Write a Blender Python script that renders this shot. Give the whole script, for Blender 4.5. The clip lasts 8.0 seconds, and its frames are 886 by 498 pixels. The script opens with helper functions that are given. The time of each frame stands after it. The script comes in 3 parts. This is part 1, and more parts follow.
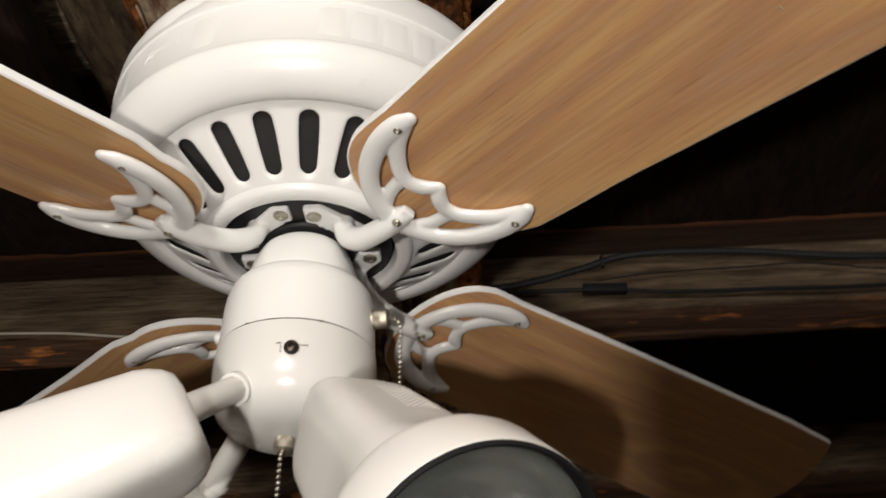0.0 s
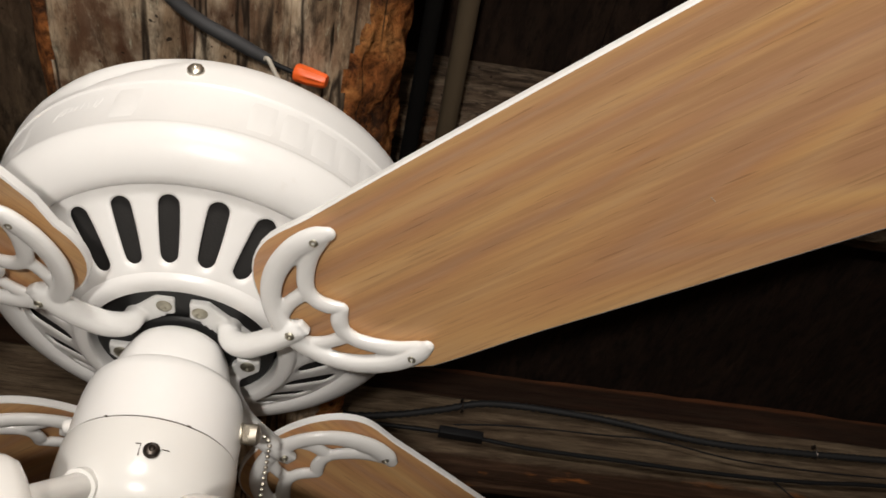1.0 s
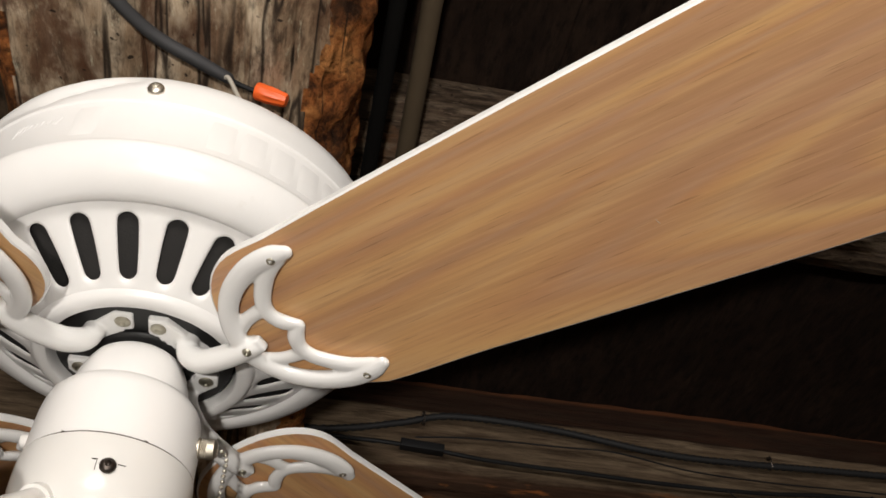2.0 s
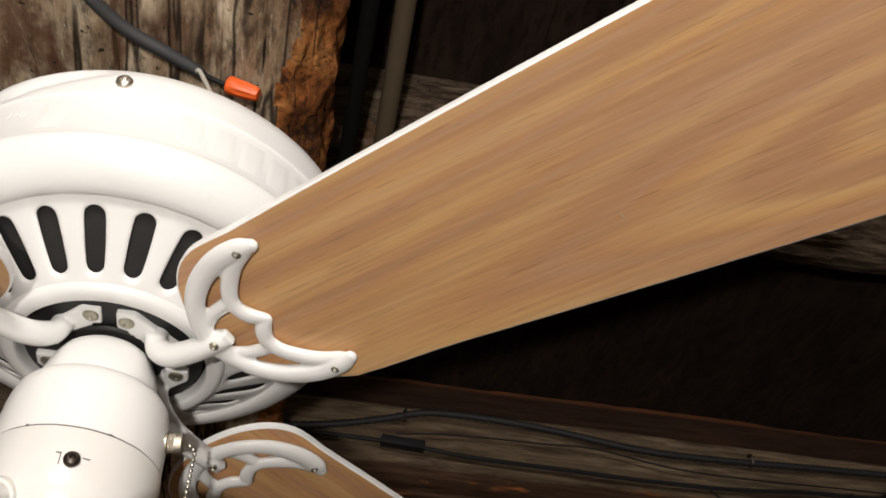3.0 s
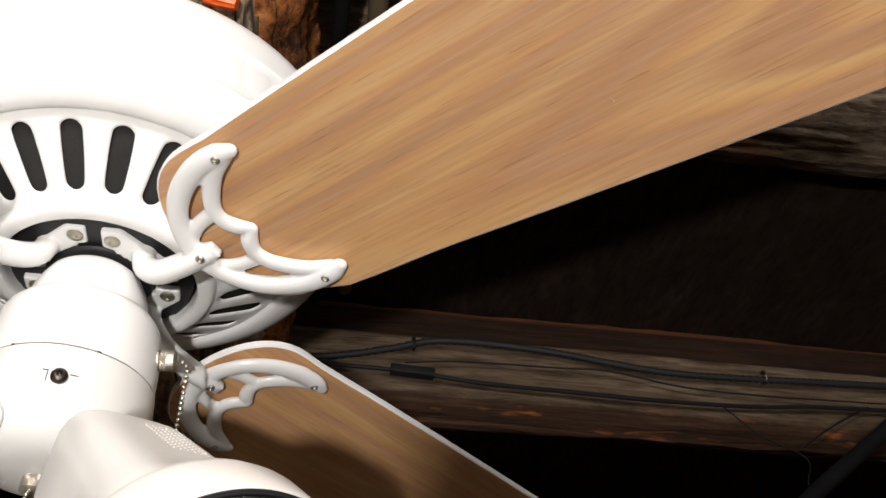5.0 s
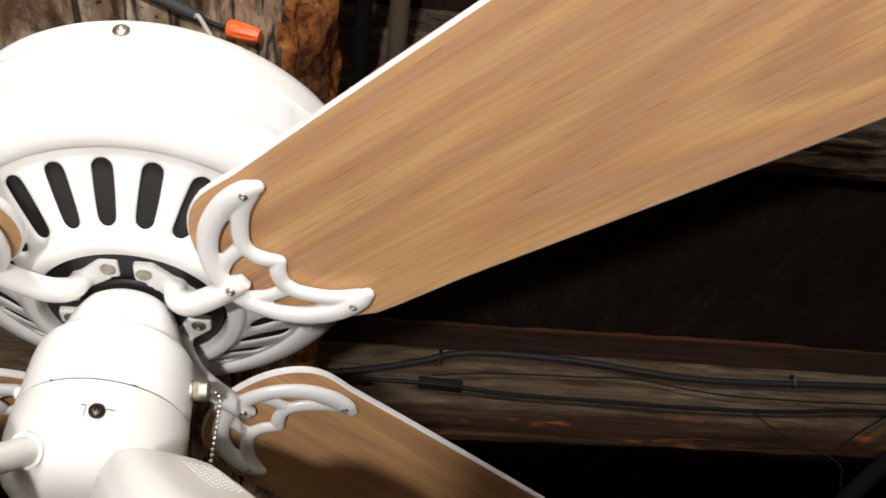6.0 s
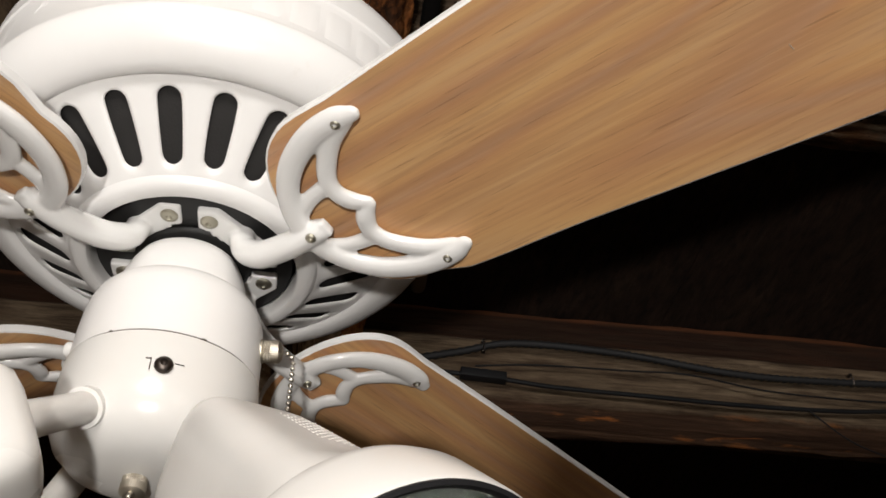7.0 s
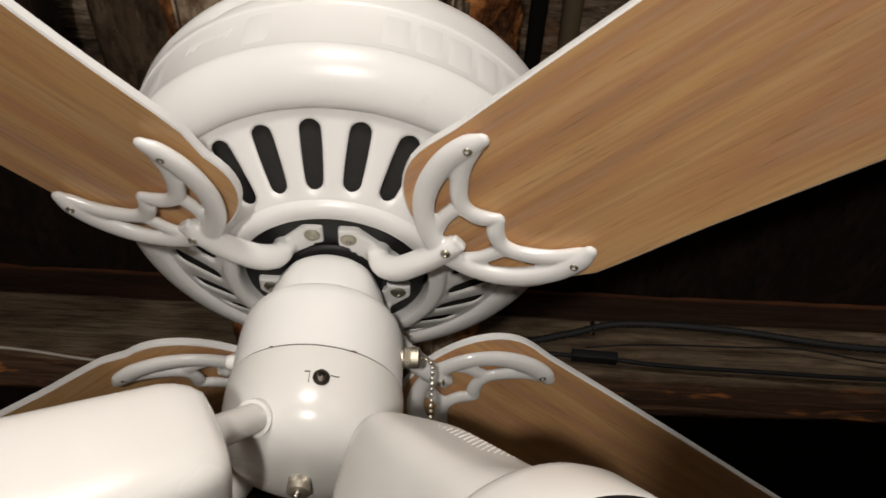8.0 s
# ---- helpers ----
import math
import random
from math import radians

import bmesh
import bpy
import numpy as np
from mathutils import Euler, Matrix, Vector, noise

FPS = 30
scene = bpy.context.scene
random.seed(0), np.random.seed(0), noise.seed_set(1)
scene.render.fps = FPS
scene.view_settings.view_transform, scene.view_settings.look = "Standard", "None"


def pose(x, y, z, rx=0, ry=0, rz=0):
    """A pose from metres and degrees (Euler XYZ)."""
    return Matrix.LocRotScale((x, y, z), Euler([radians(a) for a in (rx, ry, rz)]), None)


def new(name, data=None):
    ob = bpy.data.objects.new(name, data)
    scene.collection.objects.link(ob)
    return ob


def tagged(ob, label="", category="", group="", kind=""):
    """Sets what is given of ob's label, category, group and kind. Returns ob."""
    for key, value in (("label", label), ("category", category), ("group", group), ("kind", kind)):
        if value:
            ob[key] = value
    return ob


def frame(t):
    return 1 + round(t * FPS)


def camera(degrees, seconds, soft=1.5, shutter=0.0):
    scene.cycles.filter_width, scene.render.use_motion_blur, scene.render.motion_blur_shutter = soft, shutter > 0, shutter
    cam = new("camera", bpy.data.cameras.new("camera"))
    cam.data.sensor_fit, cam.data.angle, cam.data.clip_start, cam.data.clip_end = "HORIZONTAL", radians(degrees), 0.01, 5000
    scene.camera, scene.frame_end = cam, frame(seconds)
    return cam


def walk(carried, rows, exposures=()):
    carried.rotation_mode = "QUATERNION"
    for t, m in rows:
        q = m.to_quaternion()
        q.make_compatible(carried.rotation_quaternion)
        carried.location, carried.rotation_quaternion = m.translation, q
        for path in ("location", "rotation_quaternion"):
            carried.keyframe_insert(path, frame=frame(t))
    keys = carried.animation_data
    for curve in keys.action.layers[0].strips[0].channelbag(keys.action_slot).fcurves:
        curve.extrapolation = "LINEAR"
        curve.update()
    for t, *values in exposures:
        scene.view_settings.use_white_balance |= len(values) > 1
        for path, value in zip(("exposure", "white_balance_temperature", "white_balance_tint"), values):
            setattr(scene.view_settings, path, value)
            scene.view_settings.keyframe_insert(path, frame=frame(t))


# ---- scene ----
cam = camera(49.5, 8.0, soft=1.6, shutter=0.3)
Z0 = 2.05  # height of the fan's blade plane above the floor
ROWS = [
    (0.0, 0.1093, -0.4787, -0.3069, 3.83, 34.63, 0.84),
    (0.5, 0.0917, -0.4532, -0.2885, -4.50, 38.52, -1.85),
    (1.0, 0.0826, -0.4676, -0.2956, -9.56, 42.16, -1.89),
    (1.5, 0.0774, -0.4674, -0.3044, -11.13, 42.73, -1.17),
    (1.7, 0.0804, -0.4716, -0.2983, -11.15, 42.69, -0.82),
    (2.8, 0.1000, -0.4886, -0.3064, -11.24, 43.37, -0.90),
    (3.0, 0.1002, -0.4799, -0.3008, -11.58, 42.73, -0.63),
    (3.5, 0.1016, -0.4769, -0.3085, -11.47, 42.05, -0.75),
    (4.0, 0.1064, -0.4633, -0.3137, -11.27, 40.84, -0.76),
    (4.2, 0.1125, -0.4533, -0.3103, -11.23, 40.18, -0.73),
    (5.3, 0.1219, -0.4615, -0.3045, -8.36, 39.28, 1.00),
    (5.5, 0.1270, -0.4667, -0.3002, -7.78, 39.12, 1.13),
    (6.0, 0.1151, -0.4697, -0.3011, -7.43, 39.59, 0.64),
    (6.5, 0.0862, -0.4555, -0.2994, -8.30, 40.27, -0.52),
    (7.0, 0.0750, -0.4026, -0.2912, -8.08, 40.36, -0.12),
    (7.5, 0.0578, -0.4112, -0.2872, -4.15, 39.50, 0.93),
    (8.0, 0.0535, -0.4384, -0.2955, -2.31, 38.42, -1.70),
]
EXPOSURES = [(0.0, -0.14, 6750, 10), (1.0, -0.11, 6800, 10), (1.7, -0.04, 6750, 10), (3.5, 0.18, 6650, 10), (4.2, 0.35, 6500, 10), (5.5, 0.45, 6500, 10), (6.0, 0.45, 6500, 10), (7.0, 0.05, 6600, 10), (7.5, -0.1, 6700, 10), (8.0, -0.31, 6780, 10)]
walk(cam, [(t, pose(x, y, z + Z0, 90 + pitch, roll, yaw)) for t, x, y, z, yaw, pitch, roll in ROWS], EXPOSURES)

# ---- world and lamps ----
world = bpy.data.worlds.new("cellar_dark")
world.use_nodes = True
world.node_tree.nodes["Background"].inputs[0].default_value = (0.02, 0.017, 0.014, 1)
world.node_tree.nodes["Background"].inputs[1].default_value = 0.3
scene.world = world


def lamp(name, place, watts, radius, colour):
    data = bpy.data.lights.new(name, "POINT")
    data.energy, data.shadow_soft_size, data.color = watts, radius, colour
    ob = new(name, data)
    ob.location = place
    return ob


lamp("work_lamp", (0.0, -1.05, Z0 - 0.66), 37.0, 0.020, (1.0, 0.965, 0.930))
# added broad fill from the front, no known source, brightens the housing band
lamp("front_fill", (-0.04, -1.20, Z0 + 0.07), 39.0, 0.140, (1.0, 0.965, 0.930))
# weak fill added far back in the room to lift the dark areas
lamp("room_fill", (1.25, -2.10, Z0 - 0.30), 9.0, 0.04, (1.0, 0.93, 0.84))


# ---- materials ----
def material(name, rough=0.5, metal=0.0, colour=(0.5, 0.5, 0.5)):
    m = bpy.data.materials.new(name)
    m.use_nodes = True
    b = m.node_tree.nodes["Principled BSDF"]
    b.inputs["Base Color"].default_value = (*colour, 1)
    b.inputs["Roughness"].default_value = rough
    b.inputs["Metallic"].default_value = metal
    return m, m.node_tree, b


def node(tree, kind, **values):
    n = tree.nodes.new(kind)
    for key, value in values.items():
        n.inputs[key.replace("_", " ")].default_value = value
    return n


def coords(tree, scale=(1, 1, 1), turn=(0, 0, 0), shift=None):
    c = tree.nodes.new("ShaderNodeTexCoord")
    mp = tree.nodes.new("ShaderNodeMapping")
    mp.inputs["Scale"].default_value = scale
    mp.inputs["Rotation"].default_value = turn
    tree.links.new(c.outputs["Object"], mp.inputs["Vector"])
    if shift:
        tree.links.new(shift, mp.inputs["Location"])
    return mp.outputs[0]


def noise_tex(tree, vec, scale, detail=4.0, rough=0.55, distort=0.0):
    n = node(tree, "ShaderNodeTexNoise", Scale=scale, Detail=detail, Roughness=rough, Distortion=distort)
    tree.links.new(vec, n.inputs["Vector"])
    return n.outputs["Fac"]


def ramp(tree, fac, stops):
    r = tree.nodes.new("ShaderNodeValToRGB")
    while len(r.color_ramp.elements) < len(stops):
        r.color_ramp.elements.new(0.5)
    for e, (at, col) in zip(r.color_ramp.elements, stops):
        e.position = at
        e.color = (*col, 1) if len(col) == 3 else col
    tree.links.new(fac, r.inputs[0])
    return r.outputs[0]


def mix(tree, fac, a, b, blend="MIX"):
    n = tree.nodes.new("ShaderNodeMix")
    n.data_type, n.blend_type = "RGBA", blend
    ins = [i for i in n.inputs if i.type == "RGBA"]
    if isinstance(fac, float):
        n.inputs[0].default_value = fac
    else:
        tree.links.new(fac, n.inputs[0])
    for value, socket in ((a, ins[0]), (b, ins[1])):
        if isinstance(value, tuple):
            socket.default_value = (*value, 1)
        else:
            tree.links.new(value, socket)
    return [o for o in n.outputs if o.type == "RGBA"][0]


def bump(tree, b, fac, strength, distance=0.001):
    n = node(tree, "ShaderNodeBump", Strength=strength, Distance=distance)
    tree.links.new(fac, n.inputs["Height"])
    tree.links.new(n.outputs[0], b.inputs["Normal"])


def white_paint(name, tone, rough):
    m, t, b = material(name, rough)
    v = coords(t)
    big = noise_tex(t, v, 14.0, 3.0)
    fine = noise_tex(t, v, 420.0, 2.0)
    dirt = noise_tex(t, v, 60.0, 6.0, 0.7)
    low = tuple(c * 0.94 for c in tone)
    col = ramp(t, big, [(0.3, low), (0.7, tone)])
    col = mix(t, ramp(t, dirt, [(0.66, (0, 0, 0)), (0.80, (0.25, 0.25, 0.25))]), col, (0.55, 0.50, 0.42))
    t.links.new(col, b.inputs["Base Color"])
    bump(t, b, fine, 0.06, 0.0004)
    r = t.nodes.new("ShaderNodeMapRange")
    r.inputs["To Min"].default_value, r.inputs["To Max"].default_value = rough - 0.06, rough + 0.08
    t.links.new(big, r.inputs["Value"])
    t.links.new(r.outputs[0], b.inputs["Roughness"])
    return m


WHITE = white_paint("white_enamel", (0.81, 0.80, 0.785), 0.30)
WHITE_GLOSS = white_paint("white_gloss_enamel", (0.81, 0.805, 0.79), 0.15)
CREAM = white_paint("cream_plastic", (0.735, 0.724, 0.698), 0.25)


def blade_wood():
    """Oak-print laminate: long fine streaks, cathedral arcs towards the tip, pinkish and grey tints."""
    m, t, b = material("oak_laminate", 0.40)
    info = t.nodes.new("ShaderNodeObjectInfo")
    one = t.nodes.new("ShaderNodeCombineXYZ")
    for i in range(3):
        t.links.new(info.outputs["Random"], one.inputs[i])
    sh = t.nodes.new("ShaderNodeVectorMath")
    sh.operation = "SCALE"
    t.links.new(one.outputs[0], sh.inputs[0])
    sh.inputs["Scale"].default_value = 3.0
    off = sh.outputs[0]

    def maths(kind, x, y):
        n = t.nodes.new("ShaderNodeMath")
        n.operation = kind
        for k, value in enumerate((x, y)):
            if isinstance(value, float):
                n.inputs[k].default_value = value
            else:
                t.links.new(value, n.inputs[k])
        return n.outputs[0]

    # cathedral arcs about a heart near the outer half, drawn out into long lines towards the root
    c = t.nodes.new("ShaderNodeTexCoord")
    sep = t.nodes.new("ShaderNodeSeparateXYZ")
    t.links.new(c.outputs["Object"], sep.inputs[0])
    dx = maths("ABSOLUTE", maths("SUBTRACT", sep.outputs["X"], 0.425), 0.0)
    gx = maths("DIVIDE", maths("MULTIPLY", dx, 1.7), maths("ADD", maths("MULTIPLY", dx, 8.0), 1.0))
    bend = noise_tex(t, coords(t, (2.2, 9, 9), shift=off), 1.0, 2.0, 0.5)
    gy = maths("MULTIPLY", maths("ADD", maths("SUBTRACT", sep.outputs["Y"], 0.047), maths("MULTIPLY", bend, 0.016)), 3.4)
    ring = maths("SQRT", maths("ADD", maths("MULTIPLY", gx, gx), maths("MULTIPLY", gy, gy)), 0.0)
    warp = noise_tex(t, coords(t, (7, 45, 45), shift=off), 1.0, 5.0, 0.62)
    field = maths("ADD", maths("MULTIPLY", ring, 30.0), maths("MULTIPLY", warp, 0.85))
    rings = maths("PINGPONG", field, 1.0)
    base = ramp(t, rings, [(0.0, (0.460, 0.285, 0.175)), (0.20, (0.478, 0.266, 0.134)), (0.45, (0.535, 0.312, 0.142)), (0.78, (0.585, 0.362, 0.160)), (1.0, (0.580, 0.375, 0.182))])
    broad = noise_tex(t, coords(t, (1.6, 24, 24), shift=off), 1.0, 3.0, 0.5, 0.3)
    base = mix(t, ramp(t, broad, [(0.38, (0.30, 0.30, 0.30)), (0.56, (0, 0, 0))]), base, (0.490, 0.250, 0.122))
    blush = noise_tex(t, coords(t, (3.0, 30, 30), shift=off), 1.0, 4.0, 0.6)
    col = mix(t, ramp(t, blush, [(0.50, (0, 0, 0)), (0.66, (0.38, 0.38, 0.38))]), base, (0.440, 0.300, 0.225))
    # clear nested arrowheads near the heart
    near = maths("MAXIMUM", maths("SUBTRACT", 1.0, maths("MULTIPLY", dx, 5.5)), 0.0)
    soft = noise_tex(t, coords(t, (9, 30, 30), shift=off), 1.0, 4.0, 0.6)
    vee = maths("PINGPONG", maths("ADD", maths("MULTIPLY", ring, 26.0), maths("MULTIPLY", soft, 0.7)), 1.0)
    vee = maths("MULTIPLY", maths("MAXIMUM", maths("SUBTRACT", 0.62, vee), 0.0), maths("MULTIPLY", near, 3.0))
    col = mix(t, maths("MINIMUM", vee, 0.75), col, (0.430, 0.240, 0.135))
    streak = noise_tex(t, coords(t, (2.0, 130, 130), shift=off), 1.0, 4.0, 0.60)
    col = mix(t, ramp(t, streak, [(0.36, (0.42, 0.42, 0.42)), (0.50, (0, 0, 0))]), col, (0.375, 0.208, 0.105))
    pale = noise_tex(t, coords(t, (1.8, 120, 120)), 1.0, 4.0, 0.6)
    col = mix(t, ramp(t, pale, [(0.54, (0, 0, 0)), (0.72, (0.35, 0.35, 0.35))]), col, (0.610, 0.415, 0.215))
    hair = noise_tex(t, coords(t, (18, 430, 430), shift=off), 1.0, 4.0, 0.65)
    col = mix(t, ramp(t, hair, [(0.34, (0.45, 0.45, 0.45)), (0.50, (0, 0, 0))]), col, (0.375, 0.212, 0.110))
    col = mix(t, ramp(t, hair, [(0.54, (0, 0, 0)), (0.68, (0.35, 0.35, 0.35))]), col, (0.620, 0.405, 0.205))
    pores = noise_tex(t, coords(t, (26, 700, 700)), 1.0, 2.0)
    col = mix(t, ramp(t, pores, [(0.28, (0.60, 0.60, 0.60)), (0.38, (0, 0, 0))]), col, (0.240, 0.128, 0.064))
    col = mix(t, 1.0, col, (1.04, 0.995, 0.955), "MULTIPLY")
    t.links.new(col, b.inputs["Base Color"])
    bump(t, b, pores, 0.05, 0.0003)
    return m


BLADE_WOOD = blade_wood()


def aged_wood(name, stops, along, rot, rot_amount, rough=0.85, strength=0.7, stretch=1.0, stain=None):
    """Old timber whose grain runs along one axis: 0 for x, 1 for y."""
    m, t, b = material(name, rough)
    b.inputs["Specular IOR Level"].default_value = 0.15
    sx = [38.0, 38.0, 38.0]
    sx[along] = 9.0 / stretch
    v = coords(t, tuple(sx))
    grain = noise_tex(t, v, 1.0, 8.0, 0.68, 0.4)
    sx = [150.0, 150.0, 150.0]
    sx[along] = 45.0 / stretch
    fine = noise_tex(t, coords(t, tuple(sx)), 1.0, 6.0, 0.7)
    patch = noise_tex(t, coords(t), 11.0, 5.0, 0.6, 0.3)
    col = ramp(t, grain, stops)
    col = mix(t, ramp(t, fine, [(0.34, (0.8, 0.8, 0.8)), (0.54, (0, 0, 0))]), col, tuple(c * 0.35 for c in stops[0][1]))
    lo = 0.74 - rot_amount
    col = mix(t, ramp(t, patch, [(lo, (0, 0, 0)), (lo + 0.12, (0.85, 0.85, 0.85))]), col, rot)
    sx = [240.0, 240.0, 240.0]
    sx[along] = 60.0
    speck = noise_tex(t, coords(t, tuple(sx)), 1.0, 3.0, 0.7)
    col = mix(t, ramp(t, speck, [(0.62, (0, 0, 0)), (0.76, (0.35, 0.35, 0.35))]), col, tuple(min(1, c * 1.8) for c in stops[-1][1]))
    if stain:  # broad weathered stains and long thin cracks
        sx = [16.0, 16.0, 16.0]
        sx[along] = 7.0
        soak = noise_tex(t, coords(t, tuple(sx)), 1.0, 6.0, 0.68, 0.5)
        part_x = t.nodes.new("ShaderNodeSeparateXYZ")
        t.links.new(coords(t), part_x.inputs[0])
        lean = t.nodes.new("ShaderNodeMath")
        lean.operation = "MULTIPLY_ADD"
        lean.inputs[1].default_value = 0.95
        t.links.new(part_x.outputs["X"], lean.inputs[0])
        t.links.new(soak, lean.inputs[2])
        soak = lean.outputs[0]
        col = mix(t, ramp(t, soak, [(0.40, (0.85, 0.85, 0.85)), (0.48, (0, 0, 0))]), col, stain)
        sx = [24.0, 24.0, 24.0]
        sx[along] = 1.1
        split = noise_tex(t, coords(t, tuple(sx)), 1.0, 3.0, 0.55, 0.2)
        col = mix(t, ramp(t, split, [(0.478, (0, 0, 0)), (0.490, (0.92, 0.92, 0.92)), (0.498, (0.92, 0.92, 0.92)), (0.510, (0, 0, 0))]), col, (0.016, 0.010, 0.007))
    # dark checks along the grain and worm holes
    sx = [85.0, 85.0, 85.0]
    sx[along] = 3.0
    check = noise_tex(t, coords(t, tuple(sx)), 1.0, 3.0, 0.6, 0.6)
    col = mix(t, ramp(t, check, [(0.30, (0.9, 0.9, 0.9)), (0.37, (0, 0, 0))]), col, (0.022, 0.014, 0.009))
    hole = noise_tex(t, coords(t), 170.0, 1.0)
    col = mix(t, ramp(t, hole, [(0.24, (0.9, 0.9, 0.9)), (0.28, (0, 0, 0))]), col, (0.020, 0.013, 0.009))
    t.links.new(col, b.inputs["Base Color"])
    add = t.nodes.new("ShaderNodeMath")
    t.links.new(grain, add.inputs[0])
    t.links.new(fine, add.inputs[1])
    bump(t, b, add.outputs[0], strength, 0.004)
    return m


BEAM_WOOD = aged_wood("weathered_grey_timber", [(0.28, (0.075, 0.045, 0.027)), (0.44, (0.350, 0.245, 0.155)), (0.62, (0.68, 0.56, 0.41))], 1, (0.090, 0.036, 0.016), 0.25, stain=(0.115, 0.055, 0.030))
ROTTEN = aged_wood("crumbling_orange_timber", [(0.34, (0.045, 0.017, 0.008)), (0.48, (0.37, 0.125, 0.034)), (0.64, (0.66, 0.290, 0.095))], 1, (0.050, 0.026, 0.014), 0.24, 0.95, 1.0, 0.3)


def joist_wood():
    """Hewn joist: a pale sawn face between a dark upper edge and a barked, rust-stained wane below; grain along local y."""
    m, t, b = material("hewn_joist_timber", 0.85)
    b.inputs["Specular IOR Level"].default_value = 0.12
    grain = noise_tex(t, coords(t, (60, 4, 60)), 1.0, 8.0, 0.68, 0.5)
    fine = noise_tex(t, coords(t, (190, 16, 190)), 1.0, 6.0, 0.7)
    blotch = noise_tex(t, coords(t, (9, 9, 26)), 1.0, 5.0, 0.6, 0.3)
    face = ramp(t, grain, [(0.28, (0.088, 0.058, 0.036)), (0.48, (0.148, 0.106, 0.068)), (0.70, (0.215, 0.161, 0.106))])
    face = mix(t, ramp(t, blotch, [(0.38, (0.65, 0.65, 0.65)), (0.50, (0, 0, 0))]), face, (0.095, 0.062, 0.039))
    bark = ramp(t, grain, [(0.30, (0.018, 0.009, 0.005)), (0.50, (0.065, 0.034, 0.020)), (0.72, (0.140, 0.078, 0.045))])
    rust = noise_tex(t, coords(t, (30, 9, 30)), 1.0, 4.0, 0.6, 0.4)
    bark = mix(t, ramp(t, rust, [(0.60, (0, 0, 0)), (0.68, (0.9, 0.9, 0.9))]), bark, (0.40, 0.140, 0.036))
    c = t.nodes.new("ShaderNodeTexCoord")
    sep = t.nodes.new("ShaderNodeSeparateXYZ")
    t.links.new(c.outputs["Object"], sep.inputs[0])
    wob = t.nodes.new("ShaderNodeMath")
    wob.operation = "MULTIPLY_ADD"
    wob.inputs[1].default_value = 0.030
    t.links.new(noise_tex(t, coords(t, (30, 7, 0)), 1.0, 5.0, 0.65), wob.inputs[0])
    t.links.new(sep.outputs["Z"], wob.inputs[2])
    span = t.nodes.new("ShaderNodeMapRange")
    span.inputs["From Min"].default_value, span.inputs["From Max"].default_value = 0.0, 0.160
    t.links.new(wob.outputs[0], span.inputs["Value"])
    dark_upper = ramp(t, grain, [(0.30, (0.009, 0.0045, 0.003)), (0.50, (0.022, 0.010, 0.006)), (0.72, (0.050, 0.022, 0.012))])
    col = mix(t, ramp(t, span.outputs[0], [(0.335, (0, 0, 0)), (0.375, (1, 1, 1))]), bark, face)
    level = t.nodes.new("ShaderNodeMapRange")  # the dark upper strip has a straighter edge
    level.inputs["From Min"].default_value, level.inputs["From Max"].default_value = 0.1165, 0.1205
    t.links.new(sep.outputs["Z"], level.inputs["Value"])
    col = mix(t, level.outputs[0], col, dark_upper)
    lip = t.nodes.new("ShaderNodeMapRange")
    lip.inputs["From Min"].default_value, lip.inputs["From Max"].default_value = 0.1535, 0.1570
    t.links.new(sep.outputs["Z"], lip.inputs["Value"])
    col = mix(t, lip.outputs[0], col, (0.110, 0.040, 0.017))
    col = mix(t, ramp(t, fine, [(0.36, (0.7, 0.7, 0.7)), (0.58, (0, 0, 0))]), col, (0.030, 0.018, 0.011))
    t.links.new(col, b.inputs["Base Color"])
    add = t.nodes.new("ShaderNodeMath")
    t.links.new(grain, add.inputs[0])
    t.links.new(fine, add.inputs[1])
    bump(t, b, add.outputs[0], 0.8, 0.004)
    return m


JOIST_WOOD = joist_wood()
WORN_JOIST = aged_wood("worn_grey_joist_timber", [(0.32, (0.016, 0.010, 0.006)), (0.50, (0.095, 0.064, 0.042)), (0.68, (0.270, 0.205, 0.145))], 1, (0.16, 0.070, 0.028), 0.16)
PLANK_WOOD = aged_wood("brown_ceiling_plank", [(0.28, (0.020, 0.012, 0.007)), (0.50, (0.072, 0.048, 0.029)), (0.72, (0.135, 0.096, 0.060))], 1, (0.040, 0.020, 0.010), 0.20)
# near-black colour stands in for the shade up between the joists
DECK_WOOD = aged_wood("darkened_deck_boards", [(0.25, (0.009, 0.005, 0.003)), (0.5, (0.020, 0.011, 0.007)), (0.75, (0.036, 0.021, 0.013))], 1, (0.034, 0.017, 0.010), 0.08)
WALL_WOOD = aged_wood("brown_log_wall", [(0.25, (0.07, 0.045, 0.028)), (0.5, (0.17, 0.115, 0.075)), (0.75, (0.28, 0.20, 0.13))], 0, (0.10, 0.06, 0.03), 0.03)
FLOOR_WOOD = aged_wood("worn_floor_boards", [(0.25, (0.14, 0.105, 0.075)), (0.5, (0.24, 0.19, 0.14)), (0.75, (0.34, 0.28, 0.21))], 0, (0.15, 0.11, 0.08), 0.03, 0.6, 0.2)


def plain(name, colour, rough, metal=0.0, grain=300.0, depth=0.1, gloss=0.5):
    m, t, b = material(name, rough, metal)
    b.inputs["Specular IOR Level"].default_value = gloss
    v = coords(t)
    f = noise_tex(t, v, grain, 3.0)
    g = noise_tex(t, v, grain * 0.1, 3.0)
    col = ramp(t, g, [(0.3, tuple(c * 0.75 for c in colour)), (0.7, colour)])
    t.links.new(col, b.inputs["Base Color"])
    bump(t, b, f, depth, 0.0005)
    return m


